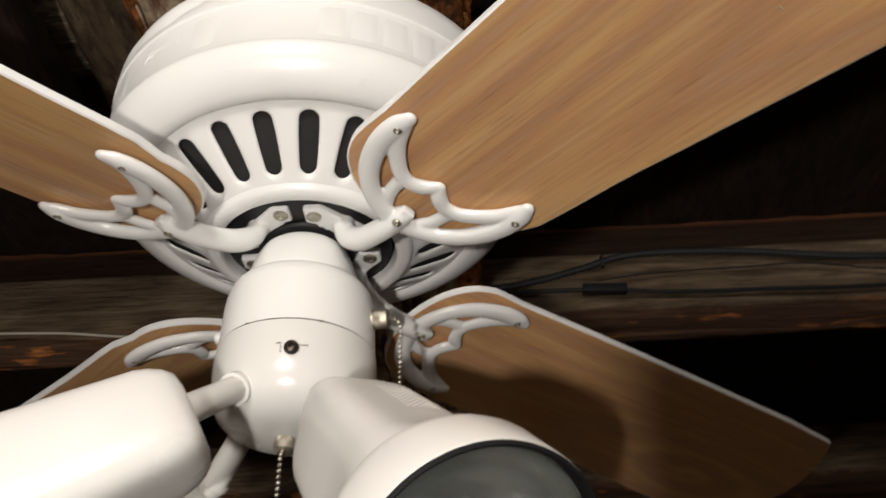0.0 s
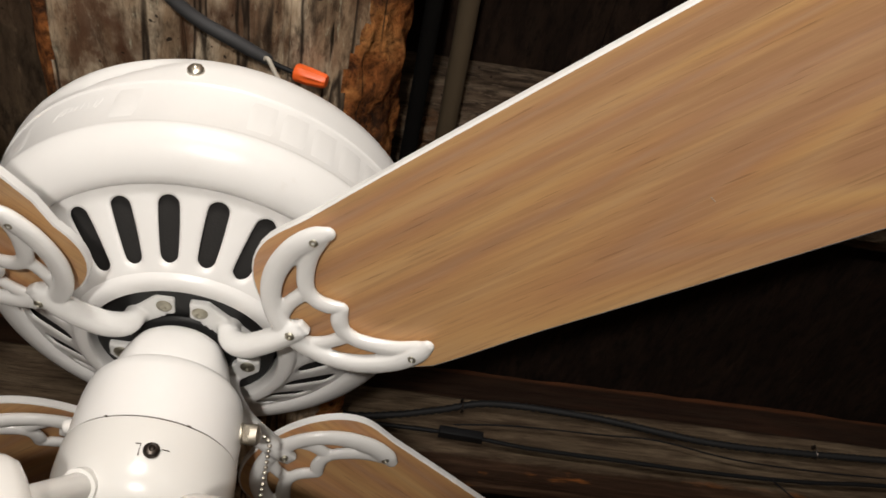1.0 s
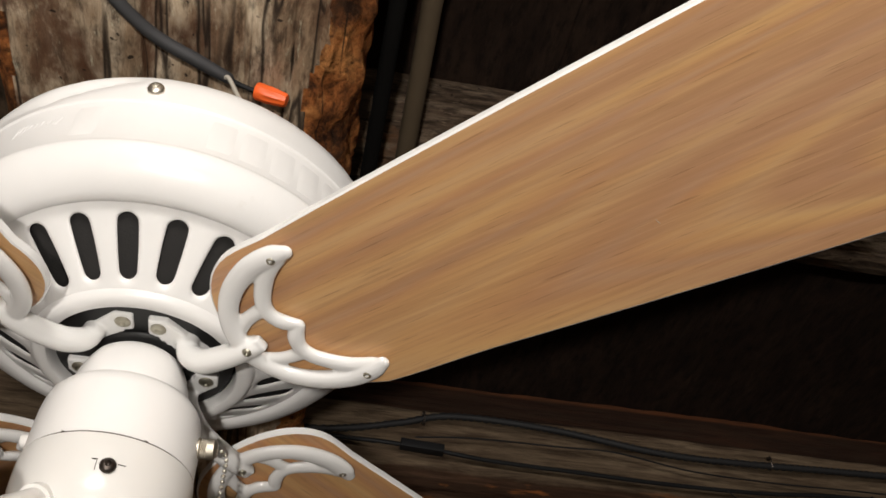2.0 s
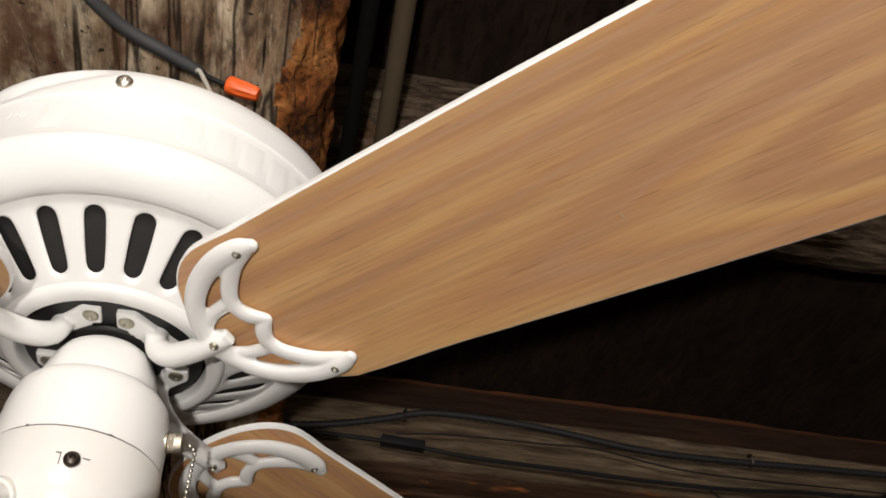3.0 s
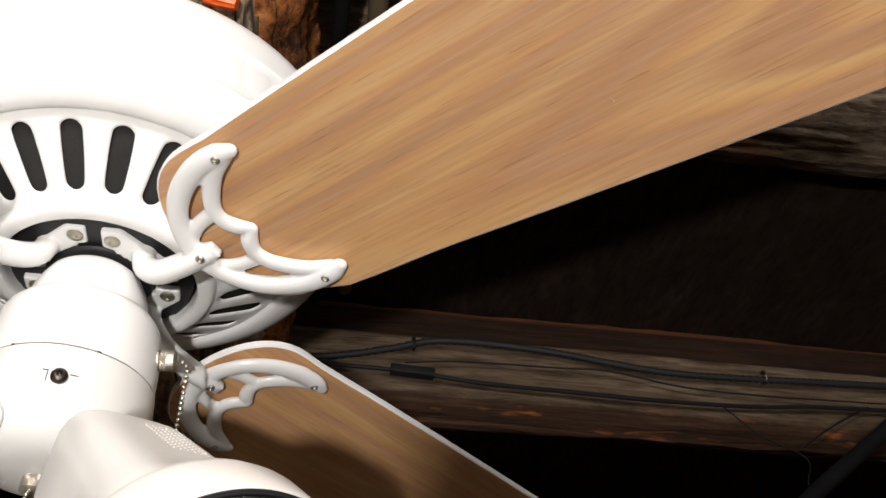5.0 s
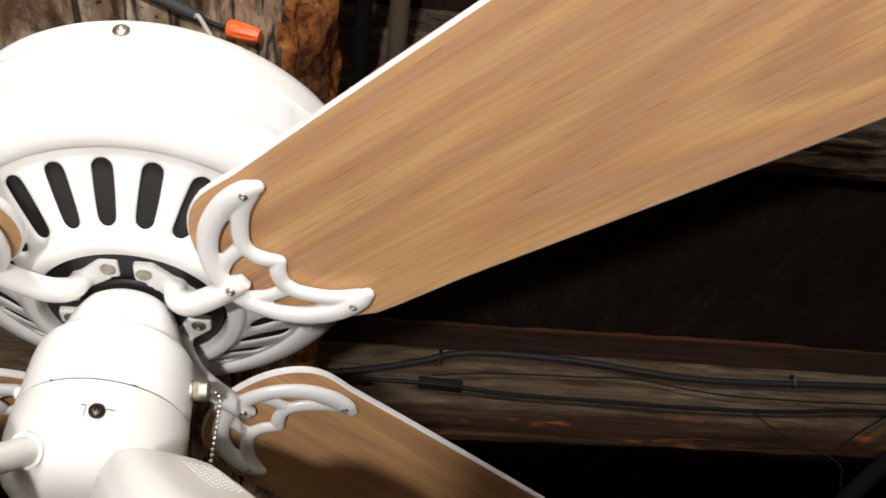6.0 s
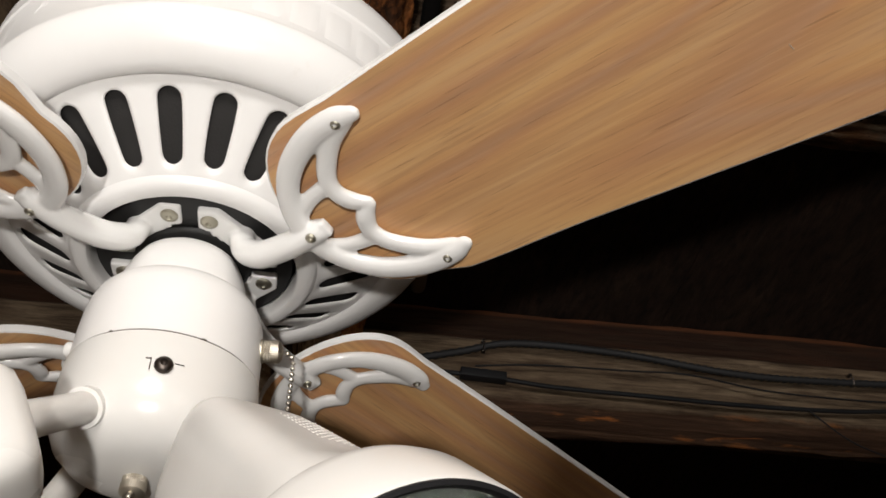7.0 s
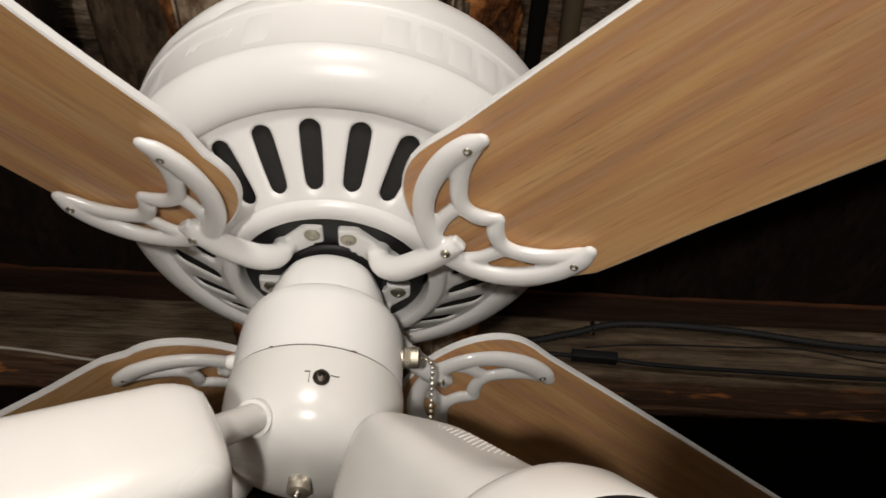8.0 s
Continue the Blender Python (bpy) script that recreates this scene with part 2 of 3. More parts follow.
BLACK = plain("black_motor_metal", (0.008, 0.008, 0.008), 0.55, 0.0)
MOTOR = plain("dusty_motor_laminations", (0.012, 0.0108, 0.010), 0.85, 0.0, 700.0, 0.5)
CHROME = plain("nickel_plate", (0.74, 0.69, 0.60), 0.38, 1.0)
NICKEL = plain("worn_knurled_nickel", (0.60, 0.55, 0.46), 0.48, 1.0, 500.0, 0.3)
STEEL = plain("dull_screw_steel", (0.52, 0.49, 0.40), 0.48, 1.0)
DARK_SCREW = plain("blackened_screw", (0.10, 0.085, 0.075), 0.40, 1.0)
RUBBER = plain("black_cable_sheath", (0.011, 0.011, 0.012), 0.60, 0.0, 200.0, 0.2, gloss=0.22)
ARMOUR = plain("dark_armoured_sheath", (0.020, 0.020, 0.021), 0.60, 0.1, 200.0, 0.2, gloss=0.30)
SOOTY = plain("sooty_black_sheath", (0.006, 0.0055, 0.005), 0.9, 0.0, 200.0, 0.2, gloss=0.1)
DUSTY = plain("dusty_cable_sheath", (0.034, 0.034, 0.036), 0.60, 0.0, 200.0, 0.2)
ORANGE = plain("orange_plastic", (0.86, 0.13, 0.022), 0.42)
PALE_WIRE = plain("pale_wire_sheath", (0.42, 0.38, 0.32), 0.6)
PIPE = plain("grey_dusty_pipe", (0.105, 0.076, 0.046), 0.80, 0.0, 80.0, 0.3, gloss=0.2)
DARK_LINE = plain("dark_thin_mark", (0.07, 0.055, 0.045), 0.8)
SILVER = plain("silvered_reflector", (0.86, 0.88, 0.86), 0.14, 1.0)


def glass():
    m, t, b = material("lamp_glass", 0.02, 0.0, (0.93, 0.97, 0.95))
    b.inputs["Transmission Weight"].default_value = 0.965
    b.inputs["IOR"].default_value = 1.45
    return m


GLASS = glass()


# ---- mesh helpers ----
def link(name, bm, mats, parent=None, label="", smooth=True, angle=40):
    me = bpy.data.meshes.new(name)
    bmesh.ops.recalc_face_normals(bm, faces=bm.faces)
    for f in bm.faces:
        f.smooth = smooth
    if smooth:
        for e in bm.edges:
            if len(e.link_faces) == 2 and e.calc_face_angle(0) > radians(angle):
                e.smooth = False
    bm.to_mesh(me)
    bm.free()
    for m in mats if isinstance(mats, (list, tuple)) else [mats]:
        me.materials.append(m)
    ob = new(name, me)
    if parent:
        ob.parent = parent
    if label:
        ob["label"] = label
    return ob


def part(name, bm, mats, parent, label="", **kw):
    return link(name, bm, mats, parent, label, **kw)


def empty(name, place=(0, 0, 0)):
    ob = new(name)
    ob.location = place
    ob.empty_display_size = 0.05
    return ob


def lathe(profile, n=96, bm=None):
    """A surface of revolution about z from (radius, height) pairs."""
    bm = bm or bmesh.new()
    rings = []
    for r, z in profile:
        if r < 1e-6:
            rings.append([bm.verts.new((0, 0, z))])
        else:
            rings.append([bm.verts.new((r * math.cos(2 * math.pi * i / n), r * math.sin(2 * math.pi * i / n), z)) for i in range(n)])
    for a, b in zip(rings, rings[1:]):
        for i in range(n):
            j = (i + 1) % n
            if len(a) == 1 and len(b) == 1:
                continue
            if len(a) == 1:
                bm.faces.new((a[0], b[i], b[j]))
            elif len(b) == 1:
                bm.faces.new((a[i], a[j], b[0]))
            else:
                bm.faces.new((a[i], a[j], b[j], b[i]))
    return bm


def smooth_path(points, steps=8):
    """Catmull-Rom through the points; each is a tuple of any length."""
    p = [np.array(q, float) for q in points]
    p = [2 * p[0] - p[1]] + p + [2 * p[-1] - p[-2]]
    out = []
    for a, b, c, d in zip(p, p[1:], p[2:], p[3:]):
        for k in range(steps):
            u = k / steps
            out.append(0.5 * (2 * b + (c - a) * u + (2 * a - 5 * b + 4 * c - d) * u * u + (3 * b - a - 3 * c + d) * u ** 3))
    out.append(p[-2])
    return out


def tube(path, sides=12, bm=None, flat=1.0, up=(0, 0, 1), caps=True):
    """A tube along rows of (x, y, z, radius); flat squeezes it along up; ends are rounded."""
    bm = bm or bmesh.new()
    pts = [Vector(p[:3]) for p in path]
    rad = [float(p[3]) for p in path]
    if caps:
        for end in (0, -1):
            d = (pts[0] - pts[1]).normalized() if end == 0 else (pts[-1] - pts[-2]).normalized()
            r, base = rad[end], pts[end].copy()
            extra = [(base + d * r * math.sin(a), r * max(math.cos(a), 0.02)) for a in (0.5, 0.95, 1.3, 1.55)]
            for q, rr in extra:
                if end == 0:
                    pts.insert(0, q), rad.insert(0, rr)
                else:
                    pts.append(q), rad.append(rr)
    rings = []
    up = Vector(up)
    for i, (p, r) in enumerate(zip(pts, rad)):
        d = (pts[min(i + 1, len(pts) - 1)] - pts[max(i - 1, 0)]).normalized()
        s = d.cross(up)
        s = s.normalized() if s.length > 1e-4 else Vector((1, 0, 0))
        w = s.cross(d).normalized()
        rings.append([bm.verts.new(p + s * r * math.cos(2 * math.pi * k / sides) + w * r * flat * math.sin(2 * math.pi * k / sides)) for k in range(sides)])
    for a, b in zip(rings, rings[1:]):
        for k in range(sides):
            bm.faces.new((a[k], a[(k + 1) % sides], b[(k + 1) % sides], b[k]))
    bm.faces.new(rings[0][::-1])
    bm.faces.new(rings[-1])
    return bm


def block(size, place=(0, 0, 0), bevel=0.0, bm=None, m=None):
    bm = bm or bmesh.new()
    geo = bmesh.ops.create_cube(bm, size=1.0)["verts"]
    bmesh.ops.scale(bm, vec=size, verts=geo)
    if bevel:
        edges = list({e for v in geo for e in v.link_edges})
        got = bmesh.ops.bevel(bm, geom=edges, offset=bevel, segments=3, affect="EDGES", profile=0.5)
        geo = list({v for f in got["faces"] for v in f.verts} | {v for v in geo if v.is_valid})
    bmesh.ops.transform(bm, matrix=(m or Matrix()) if m else Matrix.Translation(place), verts=geo)
    return bm


def dome_screw(radius, height, cross=True):
    """A pan-head screw that looks along -z, with a cross recess, its base at z 0."""
    prof = [(radius * 1.0, 0.0), (radius * 1.0, -height * 0.35), (radius * 0.86, -height * 0.72), (radius * 0.55, -height * 0.95), (radius * 0.40, -height)]
    bm = lathe(prof, 24)
    if cross:
        lathe([(radius * 0.40, -height), (radius * 0.22, -height * 0.45), (0, -height * 0.3)], 24, bm)
    return bm


def facing(place, normal):
    """A pose at place whose -z points along normal."""
    return Matrix.Translation(place) @ Vector(normal).to_track_quat("-Z", "Y").to_matrix().to_4x4()


# ---- the ceiling fan ----
fan = empty("ceiling_fan", (0, 0, Z0))
tagged(fan, "white four-blade ceiling fan with oak-faced blades and spotlights", "ceiling fan")
SLOTS = 23
SLOT_AT = -96.1


def housing_bottom():
    """The slotted underside: a cone with rounded radial slots cut right through."""
    bm = bmesh.new()
    r0, r1 = 0.0640, 0.1045
    height = lambda r: 0.0300 + (r - 0.0640) * 0.630
    step = 2 * math.pi / SLOTS
    mid, half = 0.0830, 0.0159
    N = 40

    def put(r, a, dz=0.0):
        return bm.verts.new((r * math.cos(a), r * math.sin(a), height(r) + dz))

    def stadium(grow):
        out = []
        for k in range(N):
            u = 2 * math.pi * k / N
            c, s = math.cos(u), math.sin(u)
            straight = half - 0.0055
            w = 0.0055 + grow
            x = (straight if c > 0 else -straight) + w * c if abs(c) > 0.35 else straight * c / 0.35 + w * c
            y = w * (s if abs(c) > 0.35 else math.copysign(math.sqrt(max(0, 1 - c * c)), s))
            out.append((x, y))
        return out

    for i in range(SLOTS):
        th = radians(SLOT_AT) + i * step
        loops = []
        box = []
        for k in range(N):
            u = 2 * math.pi * k / N
            c, s = math.cos(u), math.sin(u)
            q = max(abs(c), abs(s))
            box.append((c / q, s / q))
        loops.append([put(mid + (r1 - mid if bx > 0 else mid - r0) * bx, th + by * step / 2) for bx, by in box])
        for grow, dz in ((0.0024, 0.0), (0.0012, 0.0003), (0.0004, 0.0008), (0.0, 0.0014), (0.0, 0.0022)):
            taper = lambda x: 1.0 + 0.11 * x / half
            loops.append([put(mid + x, th + y * taper(x) / (mid + x), dz) for x, y in stadium(grow)])
        for a, b in zip(loops, loops[1:]):
            for k in range(N):
                bm.faces.new((a[k], a[(k + 1) % N], b[(k + 1) % N], b[k]))
    bmesh.ops.remove_doubles(bm, verts=bm.verts, dist=0.00006)
    return bm


housing = part("motor_housing", lathe([
    (0.0535, 0.0400), (0.0530, 0.0300), (0.0532, 0.0268), (0.0540, 0.0254), (0.0555, 0.0249), (0.0585, 0.0252), (0.0608, 0.0259), (0.0626, 0.0273), (0.0640, 0.0300)], 128), WHITE, fan)
part("slotted_cover", housing_bottom(), WHITE, fan, "white slotted cover under the motor", angle=50)
shell = lathe([
    (0.1045, 0.0555), (0.1052, 0.0546), (0.1066, 0.0534), (0.1090, 0.0530), (0.1130, 0.0538), (0.1180, 0.0560), (0.1225, 0.0592), (0.1262, 0.0632),
    (0.1288, 0.0675), (0.1302, 0.0715), (0.1306, 0.0735), (0.1303, 0.0748), (0.1294, 0.0755), (0.1290, 0.0766), (0.1290, 0.1058),
    (0.1293, 0.1068), (0.1300, 0.1074), (0.1301, 0.1085), (0.1300, 0.1115), (0.1299, 0.1150), (0.1297, 0.1190), (0.1295, 0.1220), (0.1290, 0.1245), (0.1282, 0.1275), (0.1272, 0.1300),
    (0.1258, 0.1320), (0.1235, 0.1338), (0.1200, 0.1350), (0.1150, 0.1355), (0.0900, 0.1372)], 240)
for v in shell.verts:  # a crease pressed into the upper rim beside the front screw
    a = math.degrees(math.atan2(v.co.y, v.co.x))
    if -150 < a < -96 and v.co.z > 0.110:
        u = (a + 96) / -54
        line = 0.1275 - 0.0085 * min(1, u * 2.0)
        w = (v.co.z - line) / (0.0035 + 0.004 * u)
        d = 0.0048 * math.exp(-w * w) * math.sin(math.pi * min(1, u * 1.25)) ** 0.7 if u < 0.8 else 0.0
        v.co.x *= 1 - d / 0.13
        v.co.y *= 1 - d / 0.13
part("housing_shell", shell, WHITE, fan, "white enamelled round motor housing")


def reed():
    """One raised pad of the moulded band."""
    bm = bmesh.new()
    rows = []
    n = 6
    for i in range(n + 1):
        u = -1 + 2 * i / n
        a = radians(3.70) * u
        row = []
        for j in range(5):
            w = -1 + 2 * j / 4
            lift = 0.0005 * (1 - abs(u) ** 8) * (1 - abs(w) ** 14) - 0.0002
            r = 0.1290 + lift
            row.append(bm.verts.new((r * math.cos(a), r * math.sin(a), 0.0912 + 0.0138 * w)))
        rows.append(row)
    for a, b in zip(rows, rows[1:]):
        for k in range(4):
            bm.faces.new((a[k], b[k], b[k + 1], a[k + 1]))
    return bm


pad_data = None
for i in range(45):
    a = -52 - 8 * i
    if a in (-84, -92, -100, -116, -124, -132):
        continue  # plain stretches of the band
    if pad_data is None:
        ob = part("band_pad", reed(), WHITE, fan)
        pad_data = ob.data
    else:
        ob = new("band_pad", pad_data)
        ob.parent = fan
    ob.matrix_local = pose(0, 0, 0, 0, 0, a)
# faint embossed strokes on the plain stretch
for a, z, h, lean in ((-127.4, 0.0945, 0.0075, 24), (-126.2, 0.0960, 0.0055, 24), (-125.0, 0.0950, 0.0070, 24), (-123.4, 0.0955, 0.0035, 24), (-121.8, 0.0950, 0.0035, 24),
                      (-120.0, 0.0955, 0.0045, 24), (-118.2, 0.0950, 0.0035, 24), (-116.4, 0.0955, 0.0050, 24), (-115.2, 0.0950, 0.0075, 24)):
    ob = part("embossed_stroke", block((0.0008, h, 0.0003), bevel=0.0001), WHITE, fan)
    n = Vector((math.cos(radians(a)), math.sin(radians(a)), 0))
    ob.matrix_local = facing(n * 0.1290 + Vector((0, 0, z)), n) @ pose(0, 0, 0, 0, 0, lean)

for a in (-93.9, 26.1, 146.1):
    s = part("housing_screw", dome_screw(0.0047, 0.0030), CHROME, fan, "bright domed housing screw")
    n = Vector((math.cos(radians(a)), math.sin(radians(a)), 0))
    s.matrix_local = facing(n * 0.1298 + Vector((0, 0, 0.1168)), n)

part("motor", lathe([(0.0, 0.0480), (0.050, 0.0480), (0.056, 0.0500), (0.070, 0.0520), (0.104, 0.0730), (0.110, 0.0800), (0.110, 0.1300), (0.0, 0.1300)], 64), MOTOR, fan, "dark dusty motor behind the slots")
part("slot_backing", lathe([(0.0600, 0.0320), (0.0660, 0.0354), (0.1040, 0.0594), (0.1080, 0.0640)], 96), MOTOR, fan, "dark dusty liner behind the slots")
part("flywheel", lathe([(0.0, 0.0302), (0.0485, 0.0302), (0.0505, 0.0312), (0.0510, 0.0340), (0.0510, 0.0500), (0.0, 0.0500)], 64), BLACK, fan, "black flywheel disc")
part("hub_collar", lathe([(0.0, 0.0262), (0.0268, 0.0262), (0.0282, 0.0270), (0.0288, 0.0282), (0.0282, 0.0294), (0.0262, 0.0302)], 48), BLACK, fan, "black collar on the shaft")
part("mounting_plate", lathe([(0.0, 0.1800), (0.085, 0.1800), (0.085, 0.1372), (0.0, 0.1372)], 48), BLACK, fan, "dark mounting plate under the beam")

# ---- blades and their brackets ----
SLOPE = 0.1995
TILT = math.degrees(math.atan(SLOPE))
BLADE_Z = 0.0025


def blade_mesh():
    """A flared slab with a rounded root; its face looks down and is oak, the rim and back are white."""
    centre = lambda r: 0.0045 + 0.033 * (r - 0.17)
    half = lambda r: 0.0545 + 0.0185 * min(1, max(0, (r - 0.14) / 0.30)) ** 0.85
    side = [0.120 + (0.504 - 0.120) * i / 24 for i in range(25)]
    upper = [(r, centre(r) + half(r) - 0.0024 * min(1, (r - 0.12) / 0.08) + 0.0010 * max(0, 1 - abs(r - 0.145) / 0.04) - 0.0060 * max(0, (0.138 - r) / 0.018) ** 1.8) for r in side]
    lower = [(r, centre(r) - half(r)) for r in side]
    # tip: a shallow bow with small rounded corners
    tip = []
    a, b = upper[-1], lower[-1]
    for k in range(1, 20):
        u = k / 20
        s = a[1] + (b[1] - a[1]) * u
        tip.append((0.506 + 0.034 * (1 - abs(2 * u - 1) ** 1.7), s))
    root = []
    a, b = lower[0], upper[0]
    for k in range(1, 24):
        ang = math.pi * k / 24
        s = (a[1] + b[1]) / 2 + (a[1] - b[1]) / 2 * math.cos(ang)
        root.append((0.120 - 0.0415 * math.sin(ang) ** 0.85, s))
    ring = upper + tip + lower[::-1] + root
    bm = bmesh.new()
    thick = 0.0050
    layers = []
    cx, cy = 0.30, centre(0.30)
    for z, inset in ((0.0, 0.0010), (0.0007, 0.0), (thick - 0.0007, 0.0), (thick, 0.0010)):
        row = []
        for i, (x, y) in enumerate(ring):
            p, q = ring[i - 1], ring[(i + 1) % len(ring)]
            t = Vector((q[0] - p[0], q[1] - p[1])).normalized()
            row.append(bm.verts.new((x + t.y * inset, y - t.x * inset, z)))
        layers.append(row)
    n = len(ring)
    for a, b in zip(layers, layers[1:]):
        for i in range(n):
            f = bm.faces.new((a[i], a[(i + 1) % n], b[(i + 1) % n], b[i]))
            f.material_index = 1
    f = bm.faces.new(layers[0])
    f.material_index = 0
    g = bm.faces.new(layers[-1])
    g.material_index = 1
    return bm


def bracket_mesh():
    """The cast openwork bracket: a crescent with two tips, struts, a hub, and an arm that rises to a cross bar with two feet."""
    bm = bmesh.new()
    F = 0.62
    for s in (-1, 1):
        outer = [(0.1445, 0.0410, 0.0042), (0.1370, 0.0425, 0.0060), (0.1230, 0.0418, 0.0062), (0.1070, 0.0358, 0.0060), (0.0950, 0.0262, 0.0056), (0.0875, 0.0145, 0.0055), (0.0838, 0.0010, 0.0060)]
        inner = [(0.1400, 0.0405, 0.0048), (0.1280, 0.0350, 0.0050), (0.1180, 0.0262, 0.0048), (0.1125, 0.0185, 0.0046), (0.1118, 0.0112, 0.0046), (0.1150, 0.0048, 0.0048), (0.1205, 0.0004, 0.0036)]
        strut = [(0.0880, 0.0110, 0.0046), (0.0980, 0.0152, 0.0042), (0.1120, 0.0172, 0.0044)]
        for rows, z in ((outer, 0.0012), (inner, 0.0020), (strut, 0.0026)):
            tube([(x, y * s, z, w) for x, y, w in smooth_path(rows, 6)], 14, bm, F)
    level = pose(0, 0, 0, TILT, 0, 0)  # the bar with the feet stays level while the rest pitches
    half = [(0.0405, 0.0205), (0.0332, 0.0278), (0.0236, 0.0182), (0.0266, 0.0152)]
    plan = half + [(x, -y) for x, y in half[::-1]]
    low = [bm.verts.new(level @ Vector((x, y, 0.0239))) for x, y in plan]
    high = [bm.verts.new(level @ Vector((x, y, 0.0325))) for x, y in plan]
    caps = [bm.faces.new(low), bm.faces.new(high[::-1])]
    for i in range(8):
        bm.faces.new((low[i - 1], low[i], high[i], high[i - 1]))
    bmesh.ops.bevel(bm, geom=list({e for v in low + high for e in v.link_edges}), offset=0.0010, segments=2, affect="EDGES", profile=0.5)
    arm = [(0.0900, 0, 0.0012, 0.0060), (0.0760, 0, 0.0016, 0.0066), (0.0640, 0, 0.0034, 0.0068), (0.0530, 0, 0.0062, 0.0070), (0.0445, 0, 0.0108, 0.0070), (0.0390, 0, 0.0158, 0.0066), (0.0362, 0, 0.0225, 0.0064), (0.0355, 0, 0.0290, 0.0064)]
    arm = [(x, y - 0.196 * z * min(1, max(0, (0.056 - x) / 0.018)), z, r) for x, y, z, r in arm]
    tube(smooth_path(arm, 6), 16, bm, 1.0, up=(0, 1, 0))
    block((0.0110, 0.0090, 0.0060), (0.0915, 0.0, 0.0005), 0.0016, bm)
    return bm


def remeshed(ob, size, rounds):
    r = ob.modifiers.new("skin", "REMESH")
    r.mode, r.voxel_size, r.use_smooth_shade = "VOXEL", size, True
    s = ob.modifiers.new("soften", "SMOOTH")
    s.factor, s.iterations = 0.5, rounds


def bake(ob):
    """Replace the mesh by its shape after the modifiers, so that copies share it."""
    deps = bpy.context.evaluated_depsgraph_get()
    me = bpy.data.meshes.new_from_object(ob.evaluated_get(deps))
    mats = list(ob.data.materials)
    ob.modifiers.clear()
    ob.data = me
    if not me.materials:
        for m in mats:
            me.materials.append(m)


blade_data = bracket_data = None
FACE_OFF = 0.0062
for i, ang in enumerate((-45, 45, 135, -135)):
    turn = pose(0, 0, BLADE_Z, 0, 0, ang)
    if ang == -135:  # this bracket is bent up a little
        turn = pose(0, 0, 0.0015, 0, 0, -0.55) @ turn @ pose(0.0007, 0, 0, 0, -0.83, 0)
    tilt = pose(0, 0, 0, -TILT, 0, 0)
    if not blade_data:
        b = part("blade", blade_mesh(), [BLADE_WOOD, WHITE_GLOSS], fan, "oak-faced fan blade with a white edge", angle=30)
        blade_data = b.data
        k = part("blade_bracket", bracket_mesh(), WHITE_GLOSS, fan, "glossy white openwork cast blade bracket")
        remeshed(k, 0.0009, 2)
        bpy.context.view_layer.update()
        bake(k)
        bracket_data = k.data
    else:
        b = new("blade", blade_data)
        b["label"] = "oak-faced fan blade with a white edge"
        k = new("blade_bracket", bracket_data)
        k["label"] = "glossy white openwork cast blade bracket"
        b.parent = k.parent = fan
    b.matrix_local = turn @ tilt @ pose(0, 0, FACE_OFF)
    k.matrix_local = turn @ tilt
    for x, y, z, r, mat in ((0.1370, -0.0415, -0.0012, 0.0026, STEEL), (0.1345, 0.0425, -0.0012, 0.0026, STEEL), (0.0883, -0.0011, -0.0040, 0.0026, STEEL),
                       (0.0324, 0.0189, 0.0240, 0.0044, STEEL), (0.0324, -0.0189, 0.0240, 0.0044, STEEL)):
        s = part("bracket_screw", dome_screw(r, 0.0016), mat, k)
        s.matrix_local = pose(0, 0, 0, TILT if x < 0.05 else 0, 0, 0) @ Matrix.Translation((x, y, z))

# a pale nick in one blade's face
n = part("scratch", block((0.0030, 0.0003, 0.0003)), PALE_WIRE, fan, "pale scratch in the blade's face")
n.matrix_local = pose(0, 0, BLADE_Z, 0, 0, -45) @ pose(0, 0, 0, -TILT, 0, 0) @ pose(0.3060, 0.0285, FACE_OFF - 0.0001, 0, 0, 78)

# ---- switch housing ----
SC = Vector((-0.0015, -0.0030, 0))
upper = part("switch_housing", lathe([
    (0.0, 0.0262), (0.0180, 0.0258), (0.0225, 0.0242), (0.0258, 0.0212), (0.0288, 0.0150), (0.0310, 0.0080), (0.0328, 0.0005), (0.0336, -0.0036), (0.0337, -0.0046), (0.0346, -0.0049), (0.0362, -0.0054),
    (0.0386, -0.0068), (0.0410, -0.0100), (0.0424, -0.0150), (0.0432, -0.0210), (0.0437, -0.0310), (0.0441, -0.0468), (0.0434, -0.0472), (0.0434, -0.0478)], 96), WHITE, fan, "white enamelled upper switch housing")
upper.location = SC
lower = part("light_fitter", lathe([
    (0.0434, -0.0479), (0.0446, -0.0481), (0.0449, -0.0505), (0.0452, -0.0560), (0.0453, -0.0640), (0.0448, -0.0720), (0.0438, -0.0790), (0.0405, -0.0860),
    (0.0345, -0.0920), (0.0250, -0.0962), (0.0120, -0.0982), (0.0, -0.0985)], 96), CREAM, fan, "white light fitter below a thin seam")
lower.location = SC


def on_body(deg, z, r):
    a = radians(deg)
    n = Vector((math.cos(a), math.sin(a), 0))
    return SC + n * r + Vector((0, 0, z)), n


p, n = on_body(-81, -0.0660, 0.0455)
s = part("fitter_screw", dome_screw(0.0040, 0.0030), DARK_SCREW, lower, "blackened cross-head screw")
s.matrix_local = Matrix.Translation(-SC) @ facing(p, n)
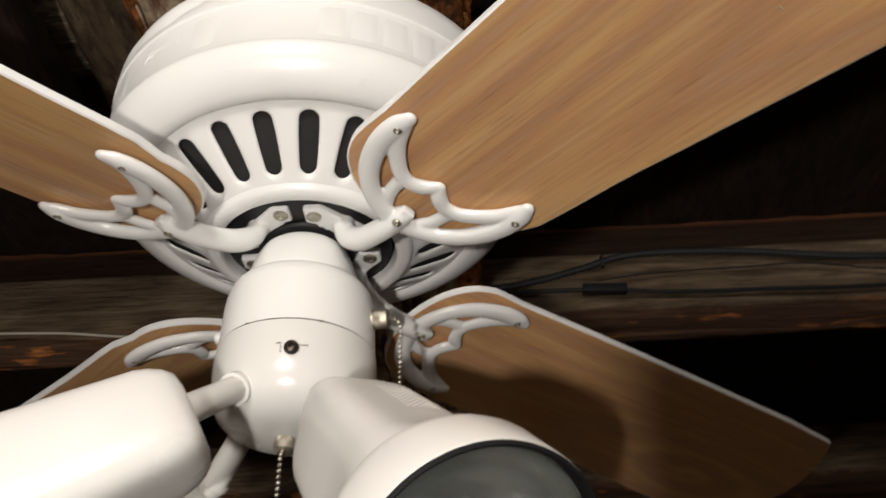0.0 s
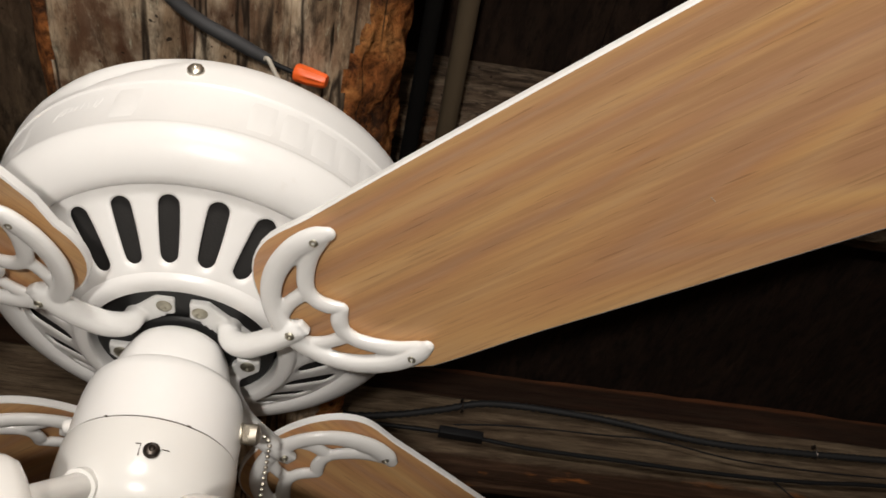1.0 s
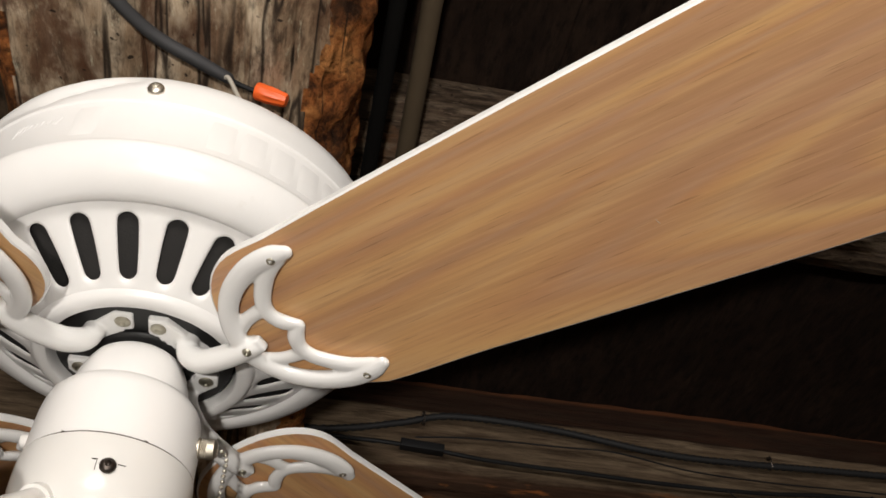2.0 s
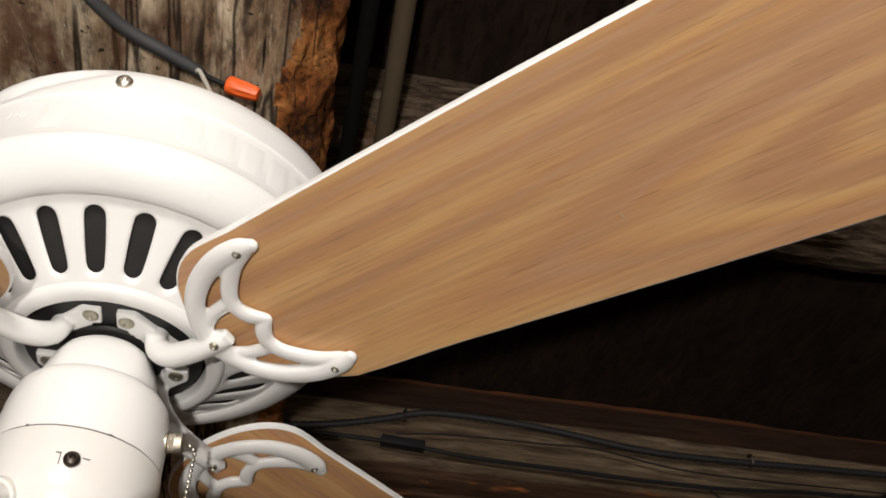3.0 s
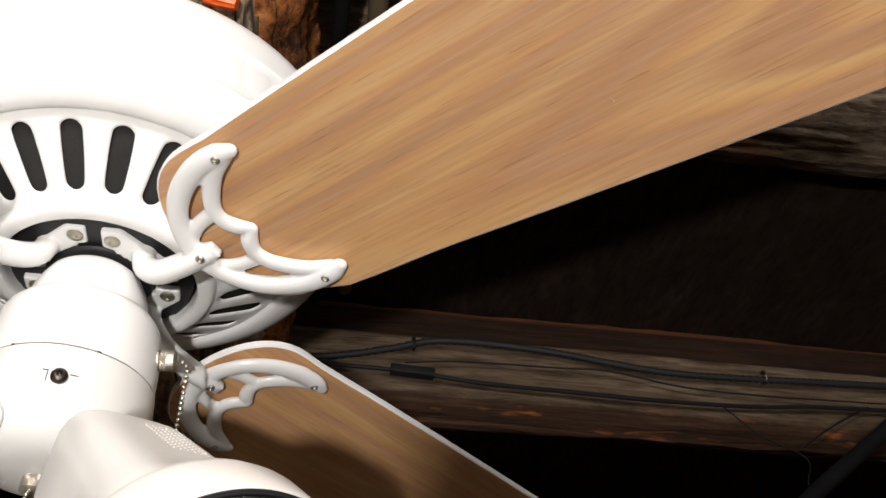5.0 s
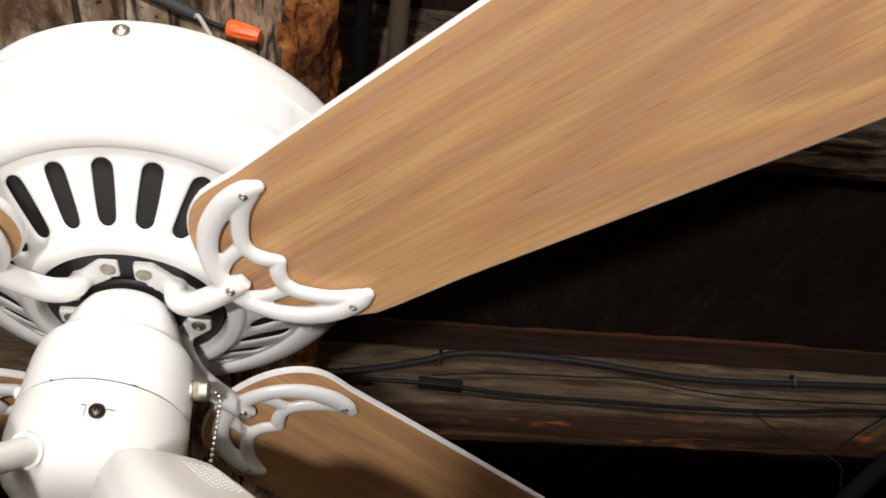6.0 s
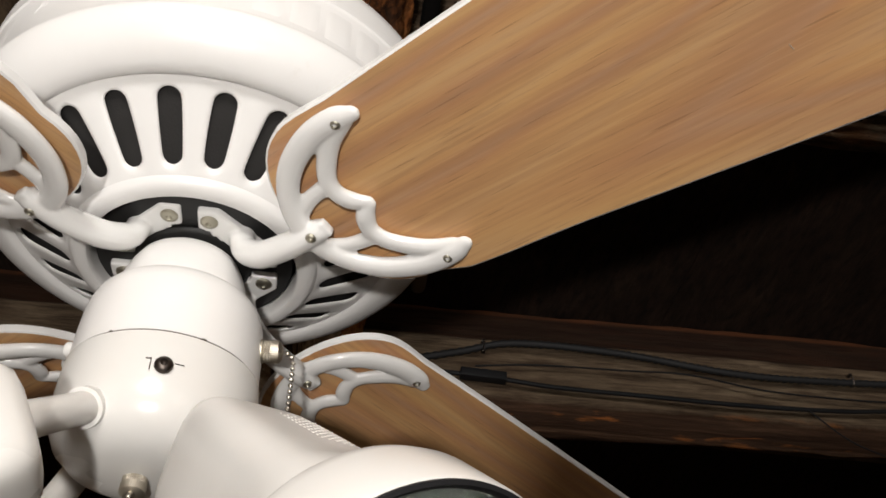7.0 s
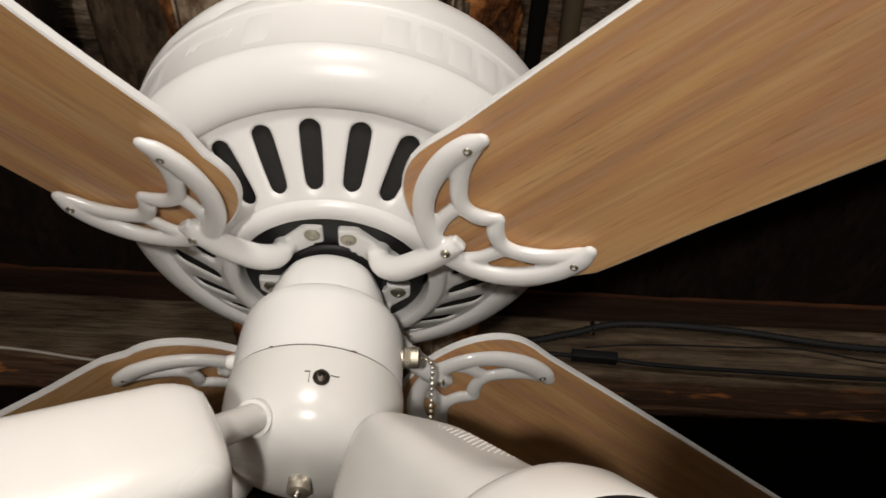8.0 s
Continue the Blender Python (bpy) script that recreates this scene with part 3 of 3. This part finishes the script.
# scribed marks by the keyhole slot
for deg, z, w, h in ((-88.0, -0.0660, 0.0003, 0.0060), (-89.6, -0.0632, 0.0022, 0.0003), (-73.0, -0.0642, 0.0040, 0.00018)):
    p, n = on_body(deg, z, 0.0457)
    s = part("scribed_mark", block((w, h, 0.0006)), DARK_LINE, lower)
    s.matrix_local = Matrix.Translation(-SC) @ facing(p, n)
# dark line along the seam
part("seam_line", lathe([(0.0438, -0.0470), (0.0440, -0.0475), (0.0438, -0.0481)], 96), DARK_LINE, upper)
for deg, ln in ((-62, 0.0022), (-116, 0.0014)):
    p, n = on_body(deg, -0.0473, 0.0440)
    s = part("seam_chip", block((ln, 0.0010, 0.0012), bevel=0.0002), DARK_LINE, upper)
    s.matrix_local = Matrix.Translation(-SC) @ facing(p, n)


def pull_switch(base, out, chain_drop, label):
    """A knurled nickel bush with a ball chain that hangs from its mouth."""
    rows = [(0.0, 0.0), (0.0058, 0.0), (0.0058, -0.0012), (0.0052, -0.0018)] + [(0.0052 + (0.00025 if i % 2 else 0), -0.0018 - 0.0006 * i) for i in range(1, 10)] + [(0.0056, -0.0052), (0.0056, -0.0090), (0.0036, -0.0104), (0.0024, -0.0106), (0.0, -0.0096)]
    bm = lathe(rows, 144)
    for v in bm.verts:
        if -0.0076 < v.co.z < -0.0015:
            a = math.atan2(v.co.y, v.co.x)
            v.co.x *= 1 + 0.022 * math.cos(36 * a)
            v.co.y *= 1 + 0.022 * math.cos(36 * a)
    sw = part("pull_switch", bm, NICKEL, fan, label)
    sw.matrix_local = facing(base, out)
    mouth = Vector(base) + Vector(out).normalized() * 0.0100
    ball = bmesh.new()
    bmesh.ops.create_uvsphere(ball, u_segments=10, v_segments=7, radius=0.00125)
    bead = None
    at = mouth.copy()
    side = Vector((out[0], out[1], 0))
    k, dist = 0, 0.0
    inv = facing(base, out).inverted()
    while dist < chain_drop:
        u = min(1.0, k / 3)
        if bead is None:
            b = part("chain_bead", ball, CHROME, sw)
            bead = b.data
        else:
            b = new("chain_bead", bead)
            b.parent = sw
        b.matrix_local = inv @ Matrix.Translation(at)
        d = (side.normalized() * 0.9 * (1 - u) + Vector((0, 0, -1)) * (0.25 + u)).normalized() if side.length > 0.1 else Vector((0, 0, -1))
        at = at + d * 0.0032
        dist += 0.0032
        k += 1


p, n = on_body(-5, -0.0275, 0.0430)
pull_switch(p, n, 0.085, "knurled nickel pull switch with a ball chain")
pull_switch(SC + Vector((-0.002, -0.0035, -0.0965)), Vector((0, -0.12, -1)), 0.16, "nickel pull switch under the light fitter with a ball chain")
p, n = on_body(176, -0.0310, 0.0430)
s = part("reverse_button", lathe([(0.0, 0.0), (0.0042, 0.0), (0.0042, -0.0050), (0.0034, -0.0062), (0.0, -0.0064)], 24), CREAM, fan, "small white reversing button")
s.matrix_local = facing(p, n)


# ---- spotlight heads ----
def spot_head(name_label, rear, axis, spin, joint, grip, sleeve=False):
    """A swivel spotlight: joint collar and arm, squarish rear body, round hood with gasket and lamp."""
    axis = Vector(axis).normalized()
    m = Matrix.Translation(rear) @ axis.to_track_quat("Z", "Y").to_matrix().to_4x4() @ pose(0, 0, 0, 0, 0, spin)
    # rear body: rounded square lofted to a circle along z
    bm = bmesh.new()
    n = 64
    rings = []
    for z, hw, power, lift in ((-0.0035, 0.004, 2.6, 0), (-0.0032, 0.014, 3.2, 0), (-0.0015, 0.0195, 3.8, 0), (0.0025, 0.0228, 3.8, 0), (0.0080, 0.0248, 4.2, 0), (0.0140, 0.0260, 4.5, 0), (0.0400, 0.0280, 4.6, 0), (0.0650, 0.0300, 4.4, 0),
                              (0.0860, 0.0330, 3.8, 0), (0.0980, 0.0372, 2.7, 0), (0.1055, 0.0408, 2.1, 0)):
        row = []
        for k in range(n):
            a = 2 * math.pi * k / n
            c, s = math.cos(a), math.sin(a)
            r = hw / (abs(c) ** power + abs(s) ** power) ** (1 / power)
            row.append(bm.verts.new((r * c, r * s, z)))
        rings.append(row)
    for a, b in zip(rings, rings[1:]):
        for k in range(n):
            bm.faces.new((a[k], a[(k + 1) % n], b[(k + 1) % n], b[k]))
    bm.faces.new(rings[0][::-1])
    head = part("spotlight_head", bm, CREAM, fan, name_label, angle=60)
    head.matrix_local = m
    H = 0.1040
    hood = [(0.0405, 0), (0.0428, 0.0018), (0.0448, 0.0056), (0.0462, 0.0110), (0.0468, 0.0320), (0.0463, 0.0332), (0.0446, 0.0332), (0.0440, 0.0310), (0.0438, 0.0110), (0.0400, 0.0030)]
    part("hood", lathe([(r, z + H) for r, z in hood], 96), CREAM, head)
    part("gasket", lathe([(r, z + H) for r, z in ((0.0446, 0.0295), (0.0462, 0.0328), (0.0464, 0.0343), (0.0452, 0.0347), (0.0436, 0.0328), (0.0434, 0.0292), (0.0446, 0.0290))], 96), RUBBER, head, "black rubber gasket ring")
    part("reflector", lathe([(r, z + H) for r, z in ((0.0, -0.020), (0.0120, -0.019), (0.0260, -0.008), (0.0390, 0.010), (0.0433, 0.0290))], 64), SILVER, head, "silvered lamp reflector")
    part("lens", lathe([(r, z + H) for r, z in ((0.0433, 0.0285), (0.0428, 0.0300), (0.0340, 0.0318), (0.0180, 0.0332), (0.0, 0.0338), (0.0, 0.0318), (0.0180, 0.0312), (0.0340, 0.0300), (0.0433, 0.0285))], 64), GLASS, head, "glass lamp face")
    # grid of moulded studs on one flat side
    stud = bmesh.new()
    bmesh.ops.create_icosphere(stud, subdivisions=1, radius=0.0005)
    shared = None
    for i in range(6):
        for j in range(11):
            x, z = 0.0010 + 0.0028 * i, 0.0230 + 0.0032 * j
            hw = 0.0260 + 0.0020 * (z - 0.014) / 0.026
            hw = hw * (1 - (x / hw) ** 4.55) ** (1 / 4.55) - 0.0001
            if shared is None:
                o = part("stud", stud, CREAM, head)
                shared = o.data
            else:
                o = new("stud", shared)
                o.parent = head
            o.matrix_local = Matrix.Translation((x, hw, z))
    # joint and arm
    j, g = Vector(joint), Vector(grip)
    d = (g - j).normalized()
    part("swivel_collar", tube([(*(j - d * 0.004), 0.0088), (*(j + d * 0.0015), 0.0088)], 28, caps=False), CREAM, fan, "round swivel collar")
    part("swivel_arm", tube([(*j, 0.0070), (*(j + (g - j) * 0.33), 0.0070), (*(j + (g - j) * 0.66), 0.0072), (*g, 0.0074)], 28), CREAM, fan, "short white swivel arm")
    if sleeve:
        part("head_collar", tube([(*(g - d * 0.0030), 0.0084), (*(g + d * 0.0012), 0.0084)], 28, caps=False), CREAM, fan, "round collar at the head end of the arm")
    return head


spot_head("white spotlight head with its lamp and black gasket showing", (0.0420, -0.0830, -0.1270), (0.435, -0.604, -0.668), 8, (0.0420, -0.0080, -0.0820), (0.0440, -0.0600, -0.1160))
spot_head("white spotlight head seen along its flat side", (-0.0290, -0.0860, -0.1225), (-0.880, -0.100, -0.460), 0, (-0.0236, -0.0410, -0.0848), (-0.0330, -0.0750, -0.1110))
spot_head("white spotlight head half hidden under the fitter", (-0.0580, 0.0340, -0.1150), (-0.55, 0.45, -0.70), 0, (-0.0330, 0.0160, -0.0840), (-0.0500, 0.0275, -0.1090), sleeve=True)


# ---- the ceiling: beam, joists and boards ----
def timber(length, cross, seg, rough, seed, grooves=()):
    """Hewn timber along y: cross is a closed list of (x, z); the skin is uneven; grooves are (x, width, depth) cracks below."""
    bm = bmesh.new()
    n = int(length / seg)
    rings = []
    m = len(cross)
    for i in range(n + 1):
        y = -length / 2 + length * i / n
        row = []
        for k, (x, z) in enumerate(cross):
            q = Vector((x * 22 + seed, y * 5, z * 22))
            r = Vector((x * 90 + seed, y * 26, z * 90))
            dx = rough * (noise.noise(q) + 0.35 * noise.noise(r))
            dz = rough * (noise.noise(q + Vector((7, 3, 1))) + 0.45 * noise.noise(r + Vector((5, 1, 9))))
            row.append(bm.verts.new((x + dx, y, z + dz)))
        rings.append(row)
    for a, b in zip(rings, rings[1:]):
        for k in range(m):
            bm.faces.new((a[k], a[(k + 1) % m], b[(k + 1) % m], b[k]))
    bm.faces.new(rings[0][::-1])
    bm.faces.new(rings[-1])
    return bm


def outline(corners, per):
    out = []
    for (x0, z0), (x1, z1) in zip(corners, corners[1:] + corners[:1]):
        k = max(1, int(math.hypot(x1 - x0, z1 - z0) / per))
        out += [(x0 + (x1 - x0) * i / k, z0 + (z1 - z0) * i / k) for i in range(k)]
    return out


def beam_mesh():
    cross = outline([(-0.120, 0.012), (-0.112, 0.002), (0.078, 0.0), (0.092, 0.006), (0.103, 0.020), (0.106, 0.050), (0.100, 0.078), (-0.114, 0.078)], 0.0026)
    bm = timber(3.4, cross, 0.006, 0.0030, 3.0)
    cracks = ((-0.028, 0.0016, 0.010), (0.032, 0.0012, 0.008), (0.060, 0.0016, 0.007), (-0.066, 0.0013, 0.006), (0.004, 0.0009, 0.004))
    for v in bm.verts:
        if v.co.z < 0.008 and abs(v.co.x) < 0.09:
            for x, w, d in cracks:
                u = v.co.x - x - 0.004 * noise.noise(Vector((x * 50, v.co.y * 9, 0)))
                if abs(u) < 0.0030:
                    v.co.z += d * (1 - abs(u) / 0.0030) * (0.5 + 0.5 * noise.noise(Vector((x * 90, v.co.y * 3, 4))))
        if v.co.x > 0.076 and v.co.z < 0.06:  # crumbled edge
            q = Vector((v.co.x * 120, v.co.y * 60, v.co.z * 120))
            v.co.z += 0.0035 * noise.noise(q) + 0.0030 * noise.noise(q * 2.1)
            v.co.x += 0.006 * noise.noise(q * 0.5 + Vector((3, 3, 3))) + 0.0025 * noise.noise(q * 1.9)
    for v in bm.verts:  # adze flats and small chips
        if v.co.z < 0.012:
            v.co.z += 0.0012 * noise.noise(Vector((v.co.x * 200, v.co.y * 45, 2))) + 0.0022 * max(0, noise.noise(Vector((v.co.x * 60, v.co.y * 30, 8))) - 0.25)
    for f in bm.faces:
        c = f.calc_center_median()
        edge = 0.078 + 0.012 * noise.noise(Vector((1, c.y * 14, c.z * 20))) + 0.006 * noise.noise(Vector((2, c.y * 60, 0)))
        left = -0.108 + 0.008 * noise.noise(Vector((9, c.y * 14, 0)))
        f.material_index = 1 if (c.x > edge or c.x < left) else 0
    return bm


BEAM_Z = 0.177
beam = link("beam", beam_mesh(), [BEAM_WOOD, ROTTEN], angle=70)
beam.location = (-0.002, -0.55, Z0 + BEAM_Z)
tagged(beam, "weathered grey hewn ceiling beam with a crumbling orange edge", "beam", kind="structure")


def joist_mesh(seed, fine):
    # local x is the joist's depth (towards the fan is minus), z its height; runs along y
    cross = outline([(0.000, 0.052), (0.000, 0.118), (0.012, 0.122), (0.016, 0.160), (0.150, 0.160), (0.150, 0.030), (0.110, 0.016), (0.060, 0.014), (0.026, 0.022), (0.008, 0.038)], 0.005 if fine else 0.012)
    bm = timber(4.4, cross, 0.008 if fine else 0.03, 0.005, seed)
    for v in bm.verts:  # bark ridges along the lower wane
        if v.co.z < 0.060:
            v.co.x += 0.004 * noise.noise(Vector((seed, v.co.y * 14, v.co.z * 160)))
            v.co.z += 0.003 * noise.noise(Vector((seed + 4, v.co.y * 10, v.co.x * 140)))
    return bm


SWAP = Matrix(((0, 1, 0, 0), (1, 0, 0, 0), (0, 0, 1, 0), (0, 0, 0, 1)))
for y, seed, lift, deep in ((0.470, 1.0, 0.0, 0.30), (0.025, 5.0, 0.075, 0.63), (-0.440, 9.0, 0.040, 0.8), (-0.90, 14.0, 0.02, 1.0), (-1.42, 18.0, 0.0, 1.0), (-1.94, 23.0, 0.0, 1.0), (0.99, 27.0, 0.0, 1.0)):
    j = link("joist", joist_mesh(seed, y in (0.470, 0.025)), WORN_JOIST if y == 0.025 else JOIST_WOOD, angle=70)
    j.matrix_world = pose(0.2, y, Z0 + 0.213 + lift) @ SWAP @ Matrix.Diagonal((deep, 1, 1 - lift * 2, 1))
    tagged(j, "dark hewn log joist with a pale sawn face", "joist", group="ceiling joists", kind="structure")


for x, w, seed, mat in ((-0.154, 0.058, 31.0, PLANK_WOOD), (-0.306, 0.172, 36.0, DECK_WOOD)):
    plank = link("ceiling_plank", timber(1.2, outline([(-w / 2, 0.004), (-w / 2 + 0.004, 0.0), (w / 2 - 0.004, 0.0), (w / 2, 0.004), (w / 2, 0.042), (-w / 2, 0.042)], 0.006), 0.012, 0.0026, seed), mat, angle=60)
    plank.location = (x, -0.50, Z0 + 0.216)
    tagged(plank, "dark brown rough plank under the joists beside the beam", "plank", group="ceiling planks", kind="structure")


def deck():
    bm = bmesh.new()
    x = -2.0
    random.seed(4)
    while x < 2.4:
        w = random.uniform(0.13, 0.19)
        block((w - 0.0006, 4.8, 0.024), (x + w / 2, -0.8, 0.0), 0.0005, bm)
        x += w
    return bm


# unseen slab added so that no light leaks between the boards
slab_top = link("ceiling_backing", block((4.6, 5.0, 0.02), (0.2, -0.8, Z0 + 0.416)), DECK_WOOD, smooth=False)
tagged(slab_top, "dark slab added over the ceiling boards to close their gaps", "ceiling", kind="structure")
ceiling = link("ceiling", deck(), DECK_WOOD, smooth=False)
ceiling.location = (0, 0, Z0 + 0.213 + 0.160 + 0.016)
tagged(ceiling, "board ceiling above the joists, coloured near black for the shade there", "ceiling", kind="structure")


def slab(name, size, place, mat, label):
    ob = link(name, block(size, bevel=0.004), mat, smooth=False)
    ob.location = place
    return tagged(ob, label, "wall" if "wall" in name else name, kind="structure")


H = Z0 + 0.40
slab("floor", (4.6, 5.0, 0.1), (0.2, -0.8, -0.05), FLOOR_WOOD, "worn brown board floor")
slab("wall_north", (4.6, 0.15, H), (0.2, 1.675, H / 2), WALL_WOOD, "dark brown timber wall")
slab("wall_south", (4.6, 0.15, H), (0.2, -3.275, H / 2), WALL_WOOD, "dark brown timber wall")
slab("wall_west", (0.15, 4.8, H), (-2.075, -0.8, H / 2), WALL_WOOD, "dark brown timber wall")
# unseen wall, added to keep the work lamp off the far blade
slab("wall_partition", (2.329, 0.05, 1.632), (1.2355, -0.63, 0.816), WALL_WOOD, "unseen low brown board wall added to shade the far blade")
slab("wall_east", (0.15, 4.8, H), (2.475, -0.8, H / 2), WALL_WOOD, "dark brown timber wall")


# ---- cables, connector, pipe ----
def run(name, rows, mat, label, category, ribs=0.0, sides=12, waist=0.74):
    path = smooth_path([(*r[:3], r[3]) for r in rows], 12)
    if ribs:
        fine = []
        for a, b in zip(path, path[1:]):
            k = max(1, int(np.linalg.norm(b[:3] - a[:3]) / ribs))
            fine += [a + (b - a) * i / k for i in range(k)]
        path = [np.array((*p[:3], p[3] * (1.0 if i % 2 else waist))) for i, p in enumerate(fine)]
    ob = link(name, tube(path, sides), mat)
    ob.location = (0, 0, Z0)
    return tagged(ob, label, category)


JF = 0.466
run("armoured_cable", [(-0.05, JF + 0.010, 0.2920, 0.0046), (0.10, JF - 0.004, 0.2840, 0.0046), (0.16, JF - 0.008, 0.2890, 0.0046), (0.215, JF - 0.008, 0.3030, 0.0046), (0.276, JF - 0.012, 0.3170, 0.0046), (0.391, JF - 0.012, 0.3150, 0.0046), (0.528, JF - 0.012, 0.3000, 0.0046), (0.640, JF - 0.012, 0.3000, 0.0046), (0.779, JF - 0.012, 0.3050, 0.0046), (1.10, JF - 0.012, 0.3120, 0.0046), (1.6, JF - 0.01, 0.3100, 0.0046)],
    ARMOUR, "black ribbed armoured cable along the joist", "cable", ribs=0.0034)
run("black_cable", [(-0.05, JF + 0.004, 0.2810, 0.0026), (0.10, JF - 0.008, 0.2750, 0.0026), (0.20, JF - 0.010, 0.2738, 0.0026), (0.262, JF - 0.010, 0.2700, 0.0026), (0.320, JF - 0.010, 0.2650, 0.0026), (0.420, JF - 0.010, 0.2630, 0.0026), (0.522, JF - 0.010, 0.2610, 0.0026), (0.640, JF - 0.010, 0.2630, 0.0026), (0.768, JF - 0.010, 0.2715, 0.0026), (1.1, JF - 0.01, 0.2780, 0.0026), (1.6, JF - 0.01, 0.2760, 0.0026)],
    RUBBER, "thick black cable stapled along the joist", "cable")
box = link("cable_connector", block((0.050, 0.012, 0.0100), bevel=0.0010), RUBBER)
box.matrix_world = pose(0.239, JF - 0.011, Z0 + 0.2722, 0, 3.0, 0)
tagged(box, "black rectangular cable connector on the joist", "connector")
for x, z in ((0.240, 0.310), (0.665, 0.3045), (0.93, 0.311)):
    bm = tube([(0, -0.0070, 0.0068, 0.0010), (0, -0.0085, 0.0, 0.0010), (0, -0.0070, -0.0068, 0.0010)], 8)
    block((0.0036, 0.0060, 0.0030), (0, -0.0035, 0.0066), 0.0005, bm)
    block((0.0036, 0.0060, 0.0030), (0, -0.0035, -0.0066), 0.0005, bm)
    clip = link("cable_clip", bm, DARK_SCREW)
    clip.location = (x, JF - 0.008, Z0 + z)
    tagged(clip, "small dark metal clip over the armoured cable", "cable clip", group="cable clips")
run("thin_wire", [(0.232, JF - 0.008, 0.2860, 0.0010), (0.30, JF - 0.010, 0.2920, 0.0010), (0.40, JF - 0.010, 0.2940, 0.0010), (0.47, JF - 0.012, 0.2940, 0.0010), (0.56, JF - 0.012, 0.2810, 0.0010), (0.66, JF - 0.012, 0.2780, 0.0010), (0.78, JF - 0.012, 0.2800, 0.0010), (1.1, JF - 0.012, 0.2840, 0.0010)],
    RUBBER, "thin black wire crossing between the cables", "wire")
run("hanging_wire", [(0.600, JF - 0.012, 0.262, 0.0009), (0.640, JF - 0.014, 0.224, 0.0009), (0.690, JF - 0.014, 0.198, 0.0009), (0.684, JF - 0.014, 0.165, 0.0009), (0.690, JF - 0.014, 0.120, 0.0009)], RUBBER, "loose thin wire hanging below the joist", "wire")
run("loose_wire", [(0.790, JF - 0.012, 0.275, 0.0010), (0.730, JF - 0.014, 0.240, 0.0010), (0.690, JF - 0.014, 0.212, 0.0010), (0.680, JF - 0.014, 0.206, 0.0010)], RUBBER, "loose thin wire bent off the joist", "wire")
run("dark_pipe", [(0.62, 0.43, 0.095, 0.0095), (0.682, 0.44, 0.150, 0.0095), (0.778, 0.45, 0.225, 0.0095), (0.92, 0.46, 0.335, 0.0095)], RUBBER, "dark pipe slanting below the joist", "pipe", sides=20)
run("white_cable", [(-0.60, JF - 0.014, 0.253, 0.0016), (-0.40, JF - 0.014, 0.247, 0.0016), (-0.29, JF - 0.014, 0.236, 0.0016), (-0.10, JF - 0.014, 0.226, 0.0016), (0.10, JF - 0.014, 0.232, 0.0016)], PALE_WIRE, "thin pale cable drooping along the joist", "cable")
run("grey_pipe", [(0.128, -0.60, 0.255, 0.0072), (0.140, -0.20, 0.260, 0.0072), (0.147, 0.03, 0.262, 0.0072), (0.150, 0.30, 0.264, 0.0072)], PIPE, "dusty grey pipe beside the beam", "pipe", sides=20)
run("black_conduit", [(0.112, -0.60, 0.246, 0.0062), (0.118, -0.20, 0.244, 0.0062), (0.120, 0.02, 0.243, 0.0062), (0.122, 0.30, 0.246, 0.0062)], SOOTY, "black ribbed conduit tucked beside the beam", "conduit", ribs=0.0024, waist=0.93)

run("supply_cable", [(-0.098, -0.215, 0.172, 0.0040), (-0.063, -0.170, 0.171, 0.0040), (-0.027, -0.130, 0.170, 0.0040), (0.004, -0.112, 0.170, 0.0042), (0.022, -0.103, 0.170, 0.0036)], DUSTY, "dusty black supply cable across the beam", "cable")
run("pale_conductor", [(0.020, -0.104, 0.168, 0.0013), (0.023, -0.106, 0.166, 0.0014), (0.030, -0.098, 0.160, 0.0015), (0.041, -0.088, 0.150, 0.0015), (0.047, -0.080, 0.1402, 0.0015)], PALE_WIRE, "short pale bare conductor bent down to the fan", "wire")
run("dark_conductor", [(0.020, -0.103, 0.170, 0.0018), (0.030, -0.099, 0.170, 0.0016), (0.042, -0.096, 0.169, 0.0016)], RUBBER, "dark conductor running into the wire nut", "wire")


def wire_nut():
    bm = lathe([(0.0, 0.0), (0.0026, 0.0), (0.0052, 0.0004), (0.0057, 0.0016), (0.0056, 0.0050), (0.0052, 0.0085), (0.0042, 0.0190), (0.0036, 0.0205), (0.0, 0.0210)], 36)
    for v in bm.verts:
        if v.co.z > 0.0055 and v.co.z < 0.0200:
            a = math.atan2(v.co.y, v.co.x)
            k = 1 + 0.10 * math.cos(9 * a)
            v.co.x *= k
            v.co.y *= k
    return bm


nut = link("wire_nut", wire_nut(), ORANGE)
a, b = Vector((0.0390, -0.0965, 0.1705)), Vector((0.0597, -0.0975, 0.1640))
nut.matrix_world = Matrix.Translation(a + Vector((0, 0, Z0))) @ (b - a).to_track_quat("Z", "Y").to_matrix().to_4x4()
tagged(nut, "orange ribbed plastic wire nut on the supply cable", "wire connector")
